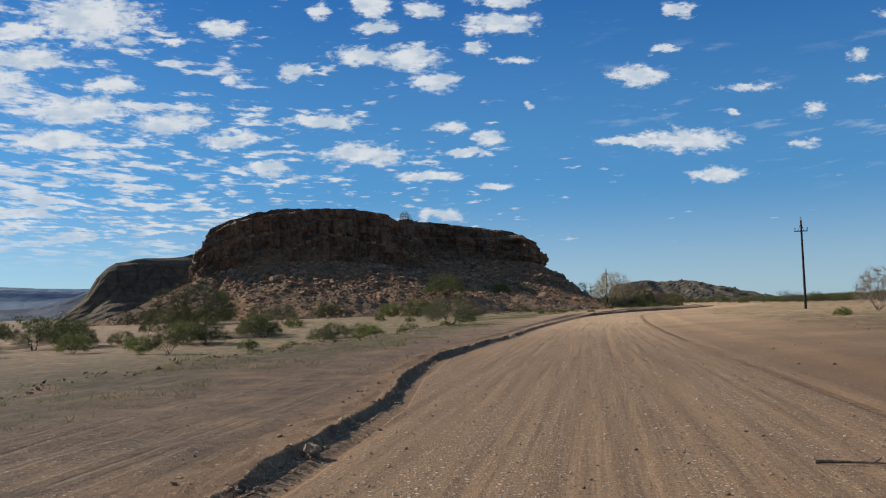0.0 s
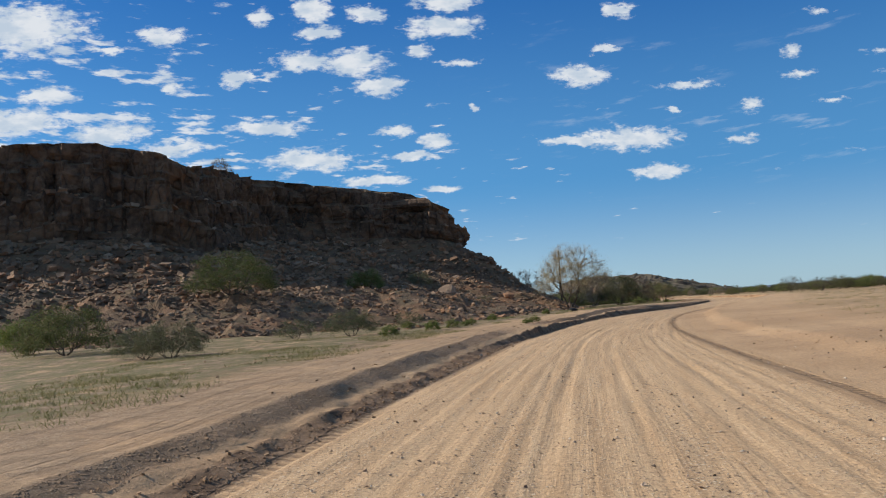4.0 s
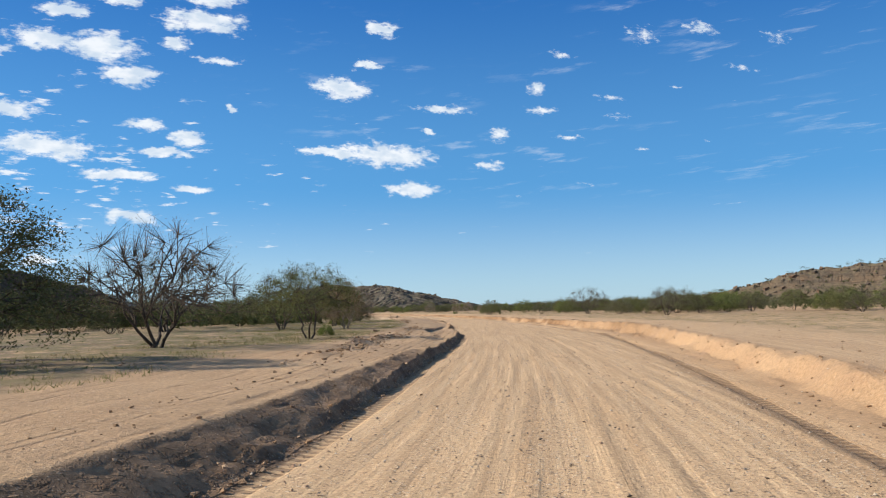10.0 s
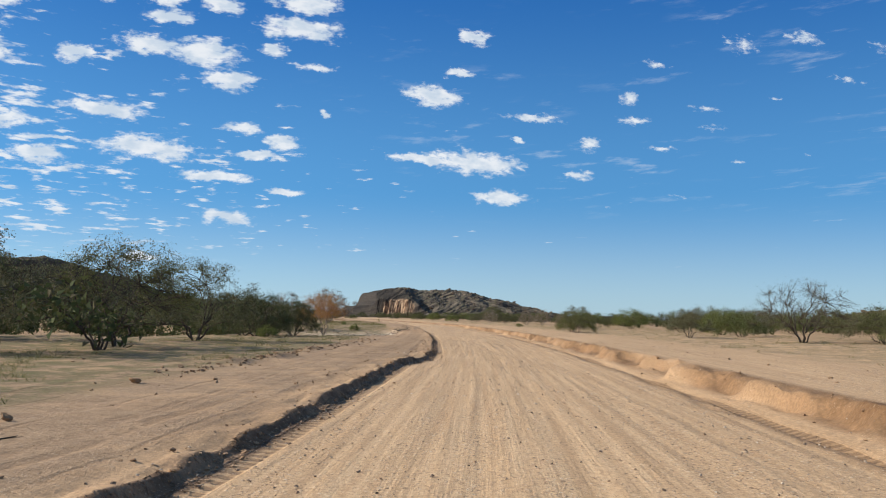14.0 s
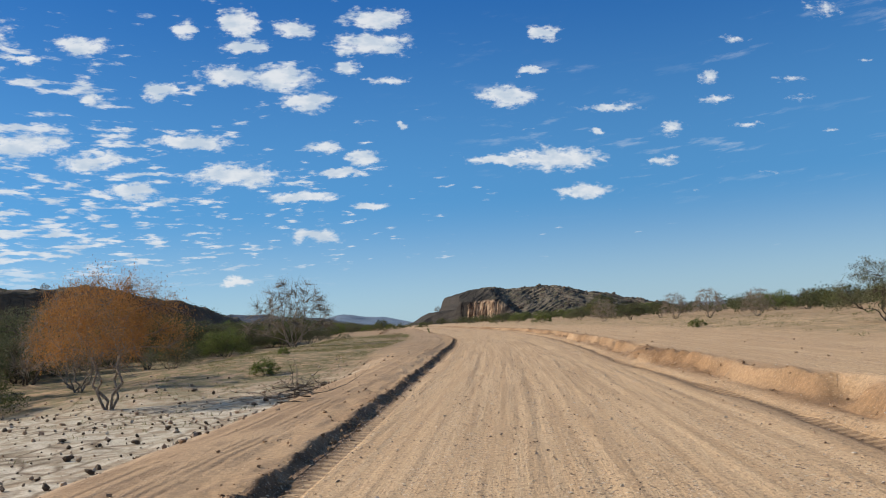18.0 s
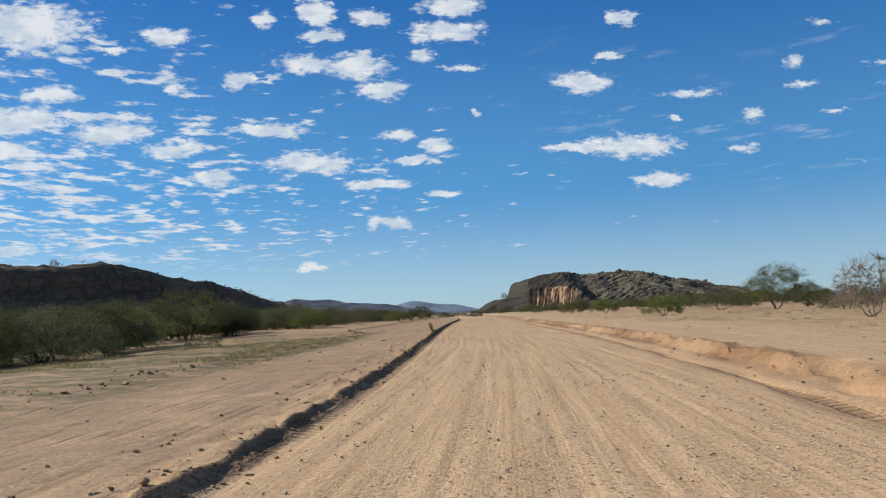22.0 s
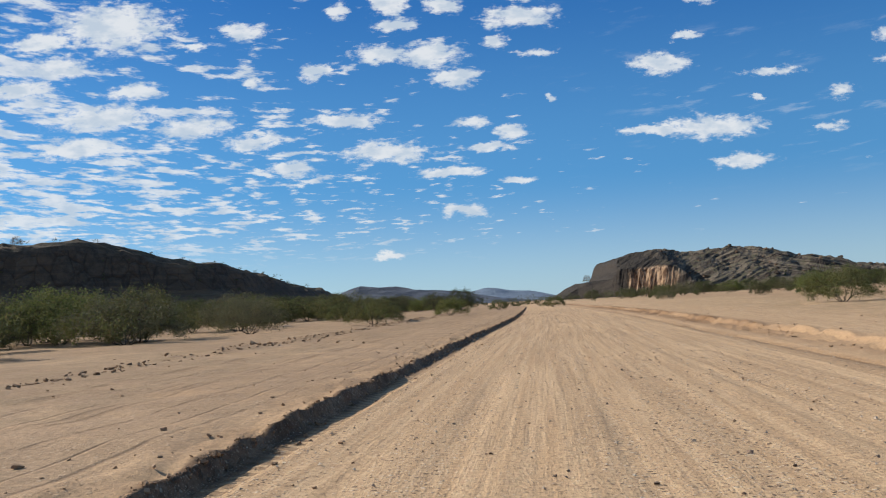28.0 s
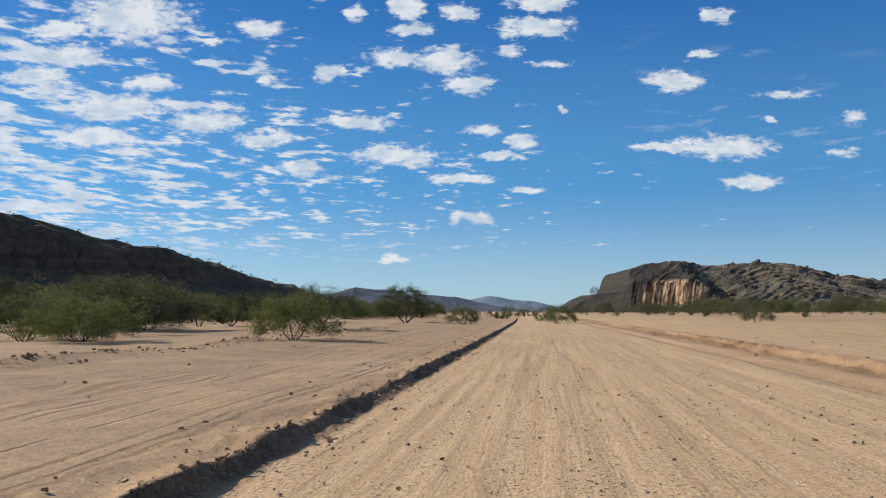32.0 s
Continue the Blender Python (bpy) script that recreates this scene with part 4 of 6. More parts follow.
MESA = [(-38.5, 159.5, 15.5, 7.5, 30, 1.3), (-35, 160.2, 18.4, 9.0, 32, 1.3), (-30, 161.2, 20.4, 10.0, 38, 1.25), (-23, 162.8, 21.8, 10.5, 42, 1.2), (-15, 164.5, 21.9, 10.5, 44, 1.2), (-7, 166.2, 21.4, 10.5, 46, 1.2),
        (-1.5, 167.3, 20.3, 10.0, 48, 1.2), (1.6, 169, 19.2, 9.5, 50, 1.2), (3.2, 177, 20.4, 9.5, 53, 1.2), (4.8, 190, 21.6, 9.0, 57, 1.2), (10, 199, 21.8, 8.5, 62, 1.25), (20, 200.5, 20.5, 7.5, 52, 1.4)]
MESA += [(26, 201, 19.4, 7.0, 44, 1.55), (30.5, 199.5, 17.2, 5.5, 36, 1.7), (33, 203, 15.8, 5.0, 34, 1.9), (31, 222, 14.5, 5.0, 36, 1.9), (18, 246, 16.0, 7.0, 30, 1.5), (-12, 258, 18.0, 8.0, 30, 1.3),
         (-36, 248, 18.0, 8.0, 28, 1.3), (-44, 215, 17.0, 8.5, 26, 1.3), (-42, 180, 15.5, 8.5, 26, 1.3)]
mesa = build_mesa("mesa", MESA, CLIFF, "dark red-brown flat-topped mesa with a cliff band above a boulder slope", 1000, 3, 1.0, 0.3)


def build_ridge(name, crest, mat, label, half, seed=1, cliff=0.35, rough=1.0, kind_of="hill", cols=61, rows_per=3.0):
    """A long hill along crest points (x, y, height); half: metres from crest to foot."""
    line = spline([tuple(c) for c in crest], 16)
    steps = np.concatenate([[0], np.cumsum(np.hypot(*np.diff(line[:, :2], axis=0).T))])
    t = np.linspace(0, steps[-1], max(24, int(steps[-1] / rows_per)))
    P = np.stack([np.interp(t, steps, line[:, k]) for k in range(3)], 1)
    tan = np.gradient(P[:, :2], axis=0)
    tan /= np.hypot(*tan.T)[:, None]
    side = np.stack([tan[:, 1], -tan[:, 0]], 1)
    w = np.linspace(-1, 1, cols)
    X = P[:, 0:1] + side[:, 0:1] * w * half
    Y = P[:, 1:2] + side[:, 1:2] * w * half
    a = np.abs(w)
    profile = (1 - a) ** 1.25 * (1 - cliff) + cliff * (1 - soft(a, 0.10, 0.26)) * 1.0
    Z = P[:, 2:3] * profile
    k = rough * np.minimum(1, P[:, 2:3] / 8)
    Z = Z + k * (0.10 * half ** 0.5 * fractal(X / (0.30 * half), Y / (0.30 * half), seed, 5) * (1 - a**4) + 0.25 * lattice(X / 3.1, Y / 3.1, seed + 9))
    strata = 2.2
    shift = 1.1 * fractal(X / 16.0, Y / 16.0, seed + 13, 3)
    step = np.round((Z + shift) / strata) * strata - shift
    Z = np.where(Z > 2, Z * 0.7 + step * 0.3, Z) - 2.5 * a**3 - 0.6
    rows = len(t)
    verts = np.stack([X, Y, Z], -1).reshape(-1, 3)
    i = np.arange(rows * cols).reshape(rows, cols)
    faces = np.stack([i[:-1, :-1], i[:-1, 1:], i[1:, 1:], i[1:, :-1]], -1).reshape(-1, 4)
    ob = mesh_object(name, verts, faces, mat)
    SURFACES.append(BVHTree.FromPolygons([Vector(v) for v in verts], faces.tolist()))
    return tagged(ob, label, kind_of, kind="structure")


def fold(x):
    """How far the beds of the banded hill are bent down, away from its crest."""
    return 0.34 * np.abs(x - 312.0) + 0.10 * np.maximum(0, 290.0 - x)


def build_banded_hill():
    """A hill of tilted beds with a bare orange cliff at its near corner."""
    xs, ys = np.arange(198.0, 432.0, 0.95), np.concatenate([np.arange(826.0, 905.0, 0.75), np.arange(905.0, 1000.0, 1.5), np.arange(1000.0, 1120.0, 4.0)])
    X, Y = np.meshgrid(xs, ys)
    U = X + 0.045 * (1000 - Y) - 0.22 * np.maximum(0, Y - 1000) + 1.2 * fractal(X / 14.0, Y / 14.0, 131, 4) * (0.25 + soft(X, 252, 270))
    crest = np.interp(U, [203, 215, 221, 230, 240.5, 242.5, 244.2, 246.5, 257, 275, 298, 317, 335, 358, 372, 390, 418, 432], [-4, 2, 5, 9.8, 10.6, 14, 19, 21.8, 24.6, 25, 24.6, 24.6, 19.8, 14.4, 11, 5.5, 1, -3])
    foot = np.interp(X, [200, 224, 238, 264, 282, 320, 370, 432], [930, 912, 897, 873, 853, 846, 856, 890]) + 3.0 * fractal(X / 17.0, Y * 0, 133, 4)
    W = Y - foot
    bare = soft(X, 233, 240) * (1 - soft(X, 260, 276))
    jag = 0.9 * np.round(1.4 * lattice((X - Y) / 3.2, Y * 0, 135)) + 0.7 * lattice((X - Y) / 1.5, Y * 0 + 3, 136)
    V = W + jag * bare
    cliff = 1.5 + 0.55 * np.clip(V, -8, 3.0) + np.clip(2.4 * (V - 3.0), 0, 12.0) + 0.30 * np.maximum(V - 8.0, 0)
    west = 0.62 * W
    east = 0.5 + 0.30 * W
    slope = west + (east - west) * soft(X, 240, 285)
    Z = np.minimum(slope * (1 - bare) + cliff * bare, crest)
    Z = np.minimum(Z, 25.5 - 0.22 * np.maximum(0, Y - 1030))
    Z = Z + (1.3 * fractal(X / 11.0, Y / 11.0, 137, 5) + 0.5 * lattice(X / 2.1, Y / 2.1, 139)) * soft(Z, 0.5, 6.0) * (0.45 + 0.55 * soft(X, 250, 270))
    beds = (Z + fold(X) + 2.2 * fractal(X / 26.0, Y / 26.0, 141, 4)) / 2.3
    ledge = np.floor(beds) + soft(beds - np.floor(beds), 0.55, 0.95)
    uneven = np.clip(0.45 + 0.8 * fractal(X / 13.0, Y / 13.0, 143, 3), 0, 1)
    Z = np.where(Z > 1.0, Z + 0.62 * uneven * (ledge - beds + 0.25) * 2.3 * (1 - 0.75 * bare) * soft(X, 232, 262), Z) - 0.6
    rows, cols = Z.shape
    verts = np.stack([X, Y, Z], -1).reshape(-1, 3)
    i = np.arange(rows * cols).reshape(rows, cols)
    faces = np.stack([i[:-1, :-1], i[:-1, 1:], i[1:, 1:], i[1:, :-1]], -1).reshape(-1, 4)
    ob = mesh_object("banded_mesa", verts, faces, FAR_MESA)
    SURFACES.append(BVHTree.FromPolygons([Vector(v) for v in verts], faces.tolist()))
    return tagged(ob, "low rocky mesa of tilted beds with a bare orange cliff", "hill", kind="structure")


banded_mesa = build_banded_hill()
build_ridge("dark_ridge", [(-230, 700, 20), (-150, 722, 30), (-60, 745, 33), (-5, 757, 31.5), (15, 768, 31.5), (50, 791, 24), (70, 852, 17.5), (78, 925, 13.2), (80, 965, 11.5), (81, 984, 10), (82, 990, 0)],
            DARK_HILL, "dark rocky ridge in shade with scrub along its crest", 46, 61, 0.35, 1.9)
build_ridge("stony_hill", [(284, 500, 0), (300, 476, 3.5), (326, 442, 12.5), (360, 398, 18), (400, 330, 20), (430, 250, 14), (440, 200, 3)],
            STONY_HILL, "low stony hill with dry scrub on its slope", 42, 67, 0.3, 1.6)
build_ridge("shaded_hill", [(-112, 278, 1), (-105, 282, 8), (-100, 285, 17), (-94, 288, 21), (-76, 296, 22.5), (-60, 305, 24), (-20, 330, 25), (20, 360, 20), (44, 376, 9), (60, 386, 0)],
            DARK_HILL, "dark shaded hill behind the mesa", 26, 71)
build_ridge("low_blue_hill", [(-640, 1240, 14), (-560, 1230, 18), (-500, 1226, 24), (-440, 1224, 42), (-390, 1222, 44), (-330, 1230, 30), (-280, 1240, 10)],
            MOUNTAIN, "low hill beyond the plain, painted haze blue", 120, 75, 0.2, 1.0, "hill", 41, 10.0)
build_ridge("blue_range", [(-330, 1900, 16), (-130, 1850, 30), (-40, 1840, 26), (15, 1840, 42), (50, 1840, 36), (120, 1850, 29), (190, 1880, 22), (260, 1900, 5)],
            MOUNTAIN, "distant mountain range with a jagged crest, painted haze blue", 260, 77, 0.1, 3.2, "mountain", 41, 14.0)
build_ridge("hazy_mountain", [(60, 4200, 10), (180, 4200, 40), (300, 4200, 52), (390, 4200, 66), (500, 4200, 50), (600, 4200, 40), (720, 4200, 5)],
            MOUNTAIN_FAR, "very distant mountain, blue haze painted into its colour", 400, 81, 0.1, 1.2, "mountain", 41, 24.0)
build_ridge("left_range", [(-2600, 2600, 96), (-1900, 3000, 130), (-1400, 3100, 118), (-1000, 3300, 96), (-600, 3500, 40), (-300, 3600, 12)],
            MOUNTAIN_FAR, "distant range on the horizon, painted haze blue", 420, 83, 0.2, 1.0, "mountain", 41, 30.0)
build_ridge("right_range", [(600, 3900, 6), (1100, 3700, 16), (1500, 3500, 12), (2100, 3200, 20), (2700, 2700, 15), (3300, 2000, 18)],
            MOUNTAIN_FAR, "distant low range on the horizon, painted haze blue", 420, 87, 0.2, 1.0, "mountain", 41, 30.0)

# ---- stones ----


def rock_shape(rs, detail=1):
    """Vertices and faces of one angular stone about 1 across."""
    bm = bmesh.new()
    bmesh.ops.create_icosphere(bm, subdivisions=detail, radius=0.5)
    planes = [(Vector(rs.normal(size=3)).normalized(), rs.uniform(0.22, 0.38)) for _ in range(11)]
    stretch = rs.uniform(0.65, 1.25, 3)
    for v in bm.verts:
        for n, k in planes:
            over = v.co.dot(n) - k
            if over > 0:
                v.co -= n * over
        v.co = Vector((v.co.x * stretch[0], v.co.y * stretch[1], v.co.z * 0.8 * stretch[2])) * (1 + rs.uniform(-0.05, 0.05))
    vs, fs = [tuple(v.co) for v in bm.verts], [tuple(v.index for v in f.verts) for f in bm.faces]
    bm.free()
    return np.array(vs), np.array(fs)


def scatter(name, shapes, spots, mat, label, category, rs):
    """Many stones joined: spots are (x, y, z, size)."""
    vs, fs, n = [], [], 0
    for x, y, z, size in spots:
        v, f = shapes[rs.randint(len(shapes))]
        a, b = rs.uniform(0, 6.28), rs.uniform(-0.5, 0.5)
        R = np.array(Euler((b, rs.uniform(-0.5, 0.5), a)).to_matrix())
        vs.append(v * size @ R.T + (x, y, z))
        fs.append(f + n)
        n += len(v)
    ob = mesh_object(name, np.concatenate(vs), np.concatenate(fs), mat)
    return tagged(ob, label, category, kind="stuff")


RS = np.random.RandomState(17)
ROCKS = [rock_shape(RS) for _ in range(14)]
ROCKS_FINE = [rock_shape(RS, 2) for _ in range(8)]
TINY = []
for _ in range(8):
    v = np.array([(1, 0, 0), (0, 1, 0), (-1, 0, 0), (0, -1, 0), (0, 0, 0.8), (0, 0, -0.8)], float) * 0.5 * RS.uniform(0.6, 1.2, (6, 1))
    TINY.append((v, np.array([(0, 1, 4), (1, 2, 4), (2, 3, 4), (3, 0, 4), (1, 0, 5), (2, 1, 5), (3, 2, 5), (0, 3, 5)])))


SLABS = []
CUBE = np.array([(0, 2, 1), (1, 2, 3), (4, 5, 6), (5, 7, 6), (0, 1, 4), (1, 5, 4), (2, 6, 3), (3, 6, 7), (0, 4, 2), (2, 4, 6), (1, 3, 5), (3, 7, 5)])
for _ in range(16):
    v = np.array([(x, y, z) for z in (-1, 1) for y in (-1, 1) for x in (-1, 1)], float) * 0.5
    v = (v + RS.uniform(-0.22, 0.22, (8, 3))) * (1.0, RS.uniform(0.55, 0.95), RS.uniform(0.28, 0.60))
    SLABS.append((v, CUBE))


def talus_spots(count, low, high, rs, power=2.2):
    """Places on the mesa's slope that faces the road."""
    spots = []
    tree = SURFACES[0]
    X, Y = rs.uniform(-75, 72, 12 * count), rs.uniform(106, 216, 12 * count)
    keep = along(X, Y)[1] < -7.2
    X, Y = X[keep], Y[keep]
    for x, y, g, off in zip(X, Y, ground_height(X, Y, False), along(X, Y)[1]):
        if len(spots) >= count:
            break
        hit = tree.ray_cast(Vector((x, y, 100.0)), Vector((0, 0, -1)))
        if hit[0] is None or hit[0].z > 17 or abs(hit[1].z) < 0.45:
            continue
        if hit[0].z < g - (3.5 if off > -13 and y < 172 else 0.4):
            continue
        size = (low + (high - low) * rs.uniform() ** power) * (0.5 + 0.5 * float(soft(hit[0].z, 2.0, 8.0)))
        spots.append((x, y, max(hit[0].z, g) + 0.12 * size, size))
    return spots


scatter("talus_rubble", SLABS, talus_spots(15000, 0.16, 1.0, RS, 3.4), STONE, "loose red-brown rubble covering the mesa's slope", "rubble", RS)


scatter("slope_foot_rubble", SLABS, [q for q in talus_spots(16000, 0.12, 0.70, RS, 2.8) if q[2] < 9][:11000], STONE, "small loose stones over the lower slope", "rubble", RS)


def hill_rocks(name, count, box, low, high, label, mat, seed):
    """Loose blocks over a far hill: box is x and y from and to."""
    rs = np.random.RandomState(seed)
    spots = []
    for x, y in zip(rs.uniform(box[0], box[1], count), rs.uniform(box[2], box[3], count)):
        hits = [tree.ray_cast(Vector((x, y, 400.0)), Vector((0, 0, -1)))[0] for tree in SURFACES]
        z = max([h.z for h in hits if h is not None], default=0.0)
        if z > 1.2:
            size = low + (high - low) * rs.uniform() ** 2.6
            spots.append((x, y, z + 0.1 * size, size))
    return scatter(name, SLABS, spots, mat, label, "rubble", rs)


hill_rocks("stony_hill_rubble", 5200, (275, 435, 230, 520), 0.5, 2.2, "brown blocks strewn over the low stony hill", HILL_STONE, 51)
hill_rocks("banded_mesa_rubble", 500, (262, 420, 840, 960), 0.6, 2.4, "dark blocks strewn over the banded mesa", HILL_STONE, 52)


def boulder(x, y, size, sink=0.2, label="angular red-brown boulder on the scree slope"):
    v, f = ROCKS_FINE[RS.randint(len(ROCKS_FINE))]
    ob = mesh_object("boulder", v * size, f, STONE)
    ob.matrix_basis = pose(x, y, height_at(x, y) + (0.38 - sink) * size, RS.uniform(-15, 15), RS.uniform(-15, 15), RS.uniform(0, 360))
    return tagged(ob, label, "boulder", "boulders on the slope")


for x, y, z, size in talus_spots(110, 0.9, 2.4, RS, 1.8):
    boulder(x, y, size)
boulder(26.6, 163.8, 2.4)
boulder(34.5, 170.0, 2.0)
boulder(20.0, 158.0, 1.8)

# ---- trees and bushes ----


def tube(vs, fs, a, b, ra, rb, sides):
    way = (b - a)
    if way.length < 1e-5:
        return
    q = way.to_track_quat("Z", "Y")
    n = len(vs)
    for p, r in ((a, ra), (b, rb)):
        for k in range(sides):
            w = 2 * math.pi * k / sides
            vs.append(tuple(p + q @ Vector((r * math.cos(w), r * math.sin(w), 0))))
    for k in range(sides):
        m = (k + 1) % sides
        fs.append((n + k, n + m, n + sides + m, n + sides + k))


def limb(store, rnd, a, b, ra, rb, sides, sag=0.0, bends=3):
    """A crooked tapering limb from a to b."""
    p, long = a, (b - a).length
    for k in range(1, bends + 1):
        f = k / bends
        q = a.lerp(b, f)
        if k < bends:
            q = q + Vector((rnd.gauss(0, 1), rnd.gauss(0, 1), rnd.gauss(0, 0.6))) * long * 0.07 + Vector((0, 0, sag * long * math.sin(math.pi * f)))
        tube(*store, p, q, ra + (rb - ra) * (k - 1) / bends, ra + (rb - ra) * f, sides)
        p = q


def leaves(rnd, tips, spec):
    vs, fs = [], []
    for p in tips:
        tilt = Euler((rnd.gauss(0, 0.35), rnd.gauss(0, 0.35), 0)).to_matrix()
        for _ in range(rnd.randint(spec["leaves"] // 2, spec["leaves"] + spec["leaves"] // 2)):
            c = p + tilt @ Vector((rnd.gauss(0, 1), rnd.gauss(0, 1), rnd.gauss(0, spec.get("layer", 0.45)))) * spec["spray"]
            size = spec["leaf"] * rnd.uniform(0.55, 1.4)
            r = Euler((rnd.uniform(-1.0, 1.0), rnd.uniform(-1.0, 1.0), rnd.uniform(0, 6.28))).to_matrix()
            n = len(vs)
            for x, y, z in ((-0.9, -0.32, 0), (1.1, 0, 0.12), (-0.55, 0.62, 0.1)):
                vs.append(tuple(c + r @ Vector((x, y, z)) * size))
            fs.append((n, n + 1, n + 2))
    return vs, fs


def plant(name, seed, height, bark, foliage, label, category, **own):
    """A tree or bush with trunk or stems, branchwork and crown, standing on an Empty at its base.
    wide: crown width to height; clear: height of the crown's underside; mains, forks, tips: how often it divides."""
    spec = dict(wide=1.2, clear=0.3, stems=3, mains=7, forks=30, tips=200, leaves=12, leaf=0.05, spray=0.2, layer=0.45, thick=0.013, twig=0.0038, droop=0.35)
    spec.update(own)
    rnd = random.Random(seed)
    root = new(name)
    H, R = height, height * spec["wide"] / 2
    lobes = [(rnd.randint(2, 5), rnd.uniform(0, 6.28), rnd.uniform(0.06, 0.16)) for _ in range(4)]
    gaps = [(rnd.uniform(0, 6.28), rnd.uniform(0.45, 0.95), rnd.uniform(0.4, 1.0), rnd.uniform(0.07, 0.14)) for _ in range(spec.get("gaps", 6))]

    def inside(low, high, shell):
        while True:
            a = rnd.uniform(0, 2 * math.pi)
            f = rnd.uniform(low, high) ** shell
            edge = 1 + sum(k * math.sin(n * a + ph) for n, ph, k in lobes)
            top = spec["clear"] * H + (1 - spec["clear"]) * H * math.sqrt(max(0.02, 1 - f * f)) * (1 + 0.12 * math.sin(3 * a + lobes[0][1]) * f)
            under = spec["clear"] * H * (1 - spec["droop"] * f)
            z = under + (top - under) * rnd.uniform(0, 1) ** 0.55
            p = Vector((f * R * edge * math.cos(a), f * R * edge * math.sin(a), z))
            if all((p - Vector((R * g * math.cos(w), R * g * math.sin(w), z0 * H))).length > k * H for w, g, z0, k in gaps):
                return p

    wood, twigs = ([], []), ([], [])
    stems = []
    for k in range(spec["stems"]):
        a = 2 * math.pi * (k + rnd.uniform(-0.3, 0.3)) / spec["stems"]
        foot = Vector((math.cos(a), math.sin(a), 0)) * (0.025 * H if spec["stems"] > 1 else 0) + Vector((0, 0, -0.06))
        head = Vector((math.cos(a) * R * 0.22, math.sin(a) * R * 0.22, H * max(0.12, spec["clear"] * 0.75) * rnd.uniform(0.8, 1.2)))
        limb(wood, rnd, foot, head, H * spec["thick"], H * spec["thick"] * 0.75, 7, 0, 4)
        stems.append(head)
    mains = []
    for _ in range(spec["mains"]):
        q = inside(0.15, 0.8, 0.6)
        a = min(stems, key=lambda s: (s - q).length)
        q = a.lerp(q, 0.62)
        limb(wood, rnd, a, q, H * spec["thick"] * 0.6, H * spec["thick"] * 0.36, 6, 0.08)
        mains.append(q)
    forks = []
    for _ in range(spec["forks"]):
        q = inside(0.05, 1.0, 0.5)
        a = min(mains + stems, key=lambda s: (s - q).length)
        q = a.lerp(q, 0.72)
        limb(twigs, rnd, a, q, H * spec["thick"] * 0.28, H * spec["twig"] * 0.9, 4, 0.06, 2)
        forks.append(q)
    tips = []
    for _ in range(spec["tips"]):
        q = inside(0.02, 1.0, 0.42)
        a = min(forks, key=lambda s: (s - q).length)
        reach = spec.get("reach", 0.30) * H
        if (q - a).length > reach:
            q = a.lerp(q, reach / (q - a).length)
        limb(twigs, rnd, a, q, H * spec["twig"] * 0.7, H * spec["twig"] * 0.25, 3, 0.05, 1)
        tips += [q, a.lerp(q, 0.6)]
    mesh_object("trunk", *wood, bark, root, smooth=True)
    tagged(mesh_object("branchwork", *twigs, spec.get("twig_bark", bark), root), kind="stuff")
    mesh_object("crown", *leaves(rnd, tips, {**spec, "spray": spec["spray"] * H * 0.25, "leaf": spec["leaf"]}), foliage, root)
    root["tall"] = max(v[2] for v in twigs[0])
    tagged(root, label, category)
    return root


KINDS = {}


def kind_of_plant(key, *args, **kw):
    KINDS.setdefault(key, []).append((args, kw))


USED = {}


def put_plant(key, x, y, tall, turn=None, wide=1.0, z=None, label="", group=""):
    """Stand a plant of that kind at x, y, so tall in metres."""
    n = USED.setdefault(key, [0, []])
    variants = KINDS[key]
    k = n[0] % len(variants)
    n[0] += 1
    a = random.uniform(0, 360) if turn is None else turn
    zz = height_at(x, y) - 0.03 if z is None else z
    if len(n[1]) <= k:
        args, kw = variants[k]
        ob = plant(*args, **kw)
        n[1].append(ob)
    else:
        ob = None
    proto = n[1][k]
    f = tall / proto["tall"]
    m = pose(x, y, zz, 0, 0, a) @ Matrix.Diagonal((f * wide, f * wide, f, 1))
    if ob is None:
        keep, proto.scale = proto.scale.copy(), (1, 1, 1)
        ob = copy_thing(proto, m)
        proto.scale = keep
    else:
        ob.matrix_basis = m
    tagged(ob, label, "", group)
    return ob


kind_of_plant("pale", "acacia_tree", 5, 6.4, BARK, LEAF_PALE, "spreading acacia with pale straw-coloured thin foliage beside the road", "tree", wide=1.02, clear=0.32, stems=3, mains=14, forks=100, tips=1050,
              leaves=19, leaf=0.033, spray=0.15, droop=0.3, twig=0.0026, thick=0.015, twig_bark=BARK_PALE)
kind_of_plant("acacia", "acacia_tree", 11, 4.2, BARK, LEAF_DARK, "dark green thorn tree with layered crown", "tree", wide=1.5, clear=0.30, stems=4, mains=11, forks=46, tips=290, leaves=40, leaf=0.040, spray=0.17, layer=0.3)
kind_of_plant("acacia", "acacia_tree", 12, 4.4, BARK, LEAF, "olive green thorn tree with open crown", "tree", wide=1.3, clear=0.36, stems=3, mains=9, forks=40, tips=270, leaves=38, leaf=0.040, spray=0.17, layer=0.35)
kind_of_plant("acacia", "acacia_tree", 13, 4.0, BARK, LEAF_GREY, "grey-green thorn tree with twiggy rounded crown", "tree", wide=1.45, clear=0.22, stems=5, mains=10, forks=50, tips=290, leaves=34, leaf=0.039, spray=0.17, layer=0.5)
kind_of_plant("tall", "acacia_tree", 15, 6.0, BARK, LEAF, "tall olive green thorn tree with open layered crown", "tree", wide=1.05, clear=0.34, stems=3, mains=12, forks=60, tips=420, leaves=30, leaf=0.038, spray=0.13, layer=0.25)
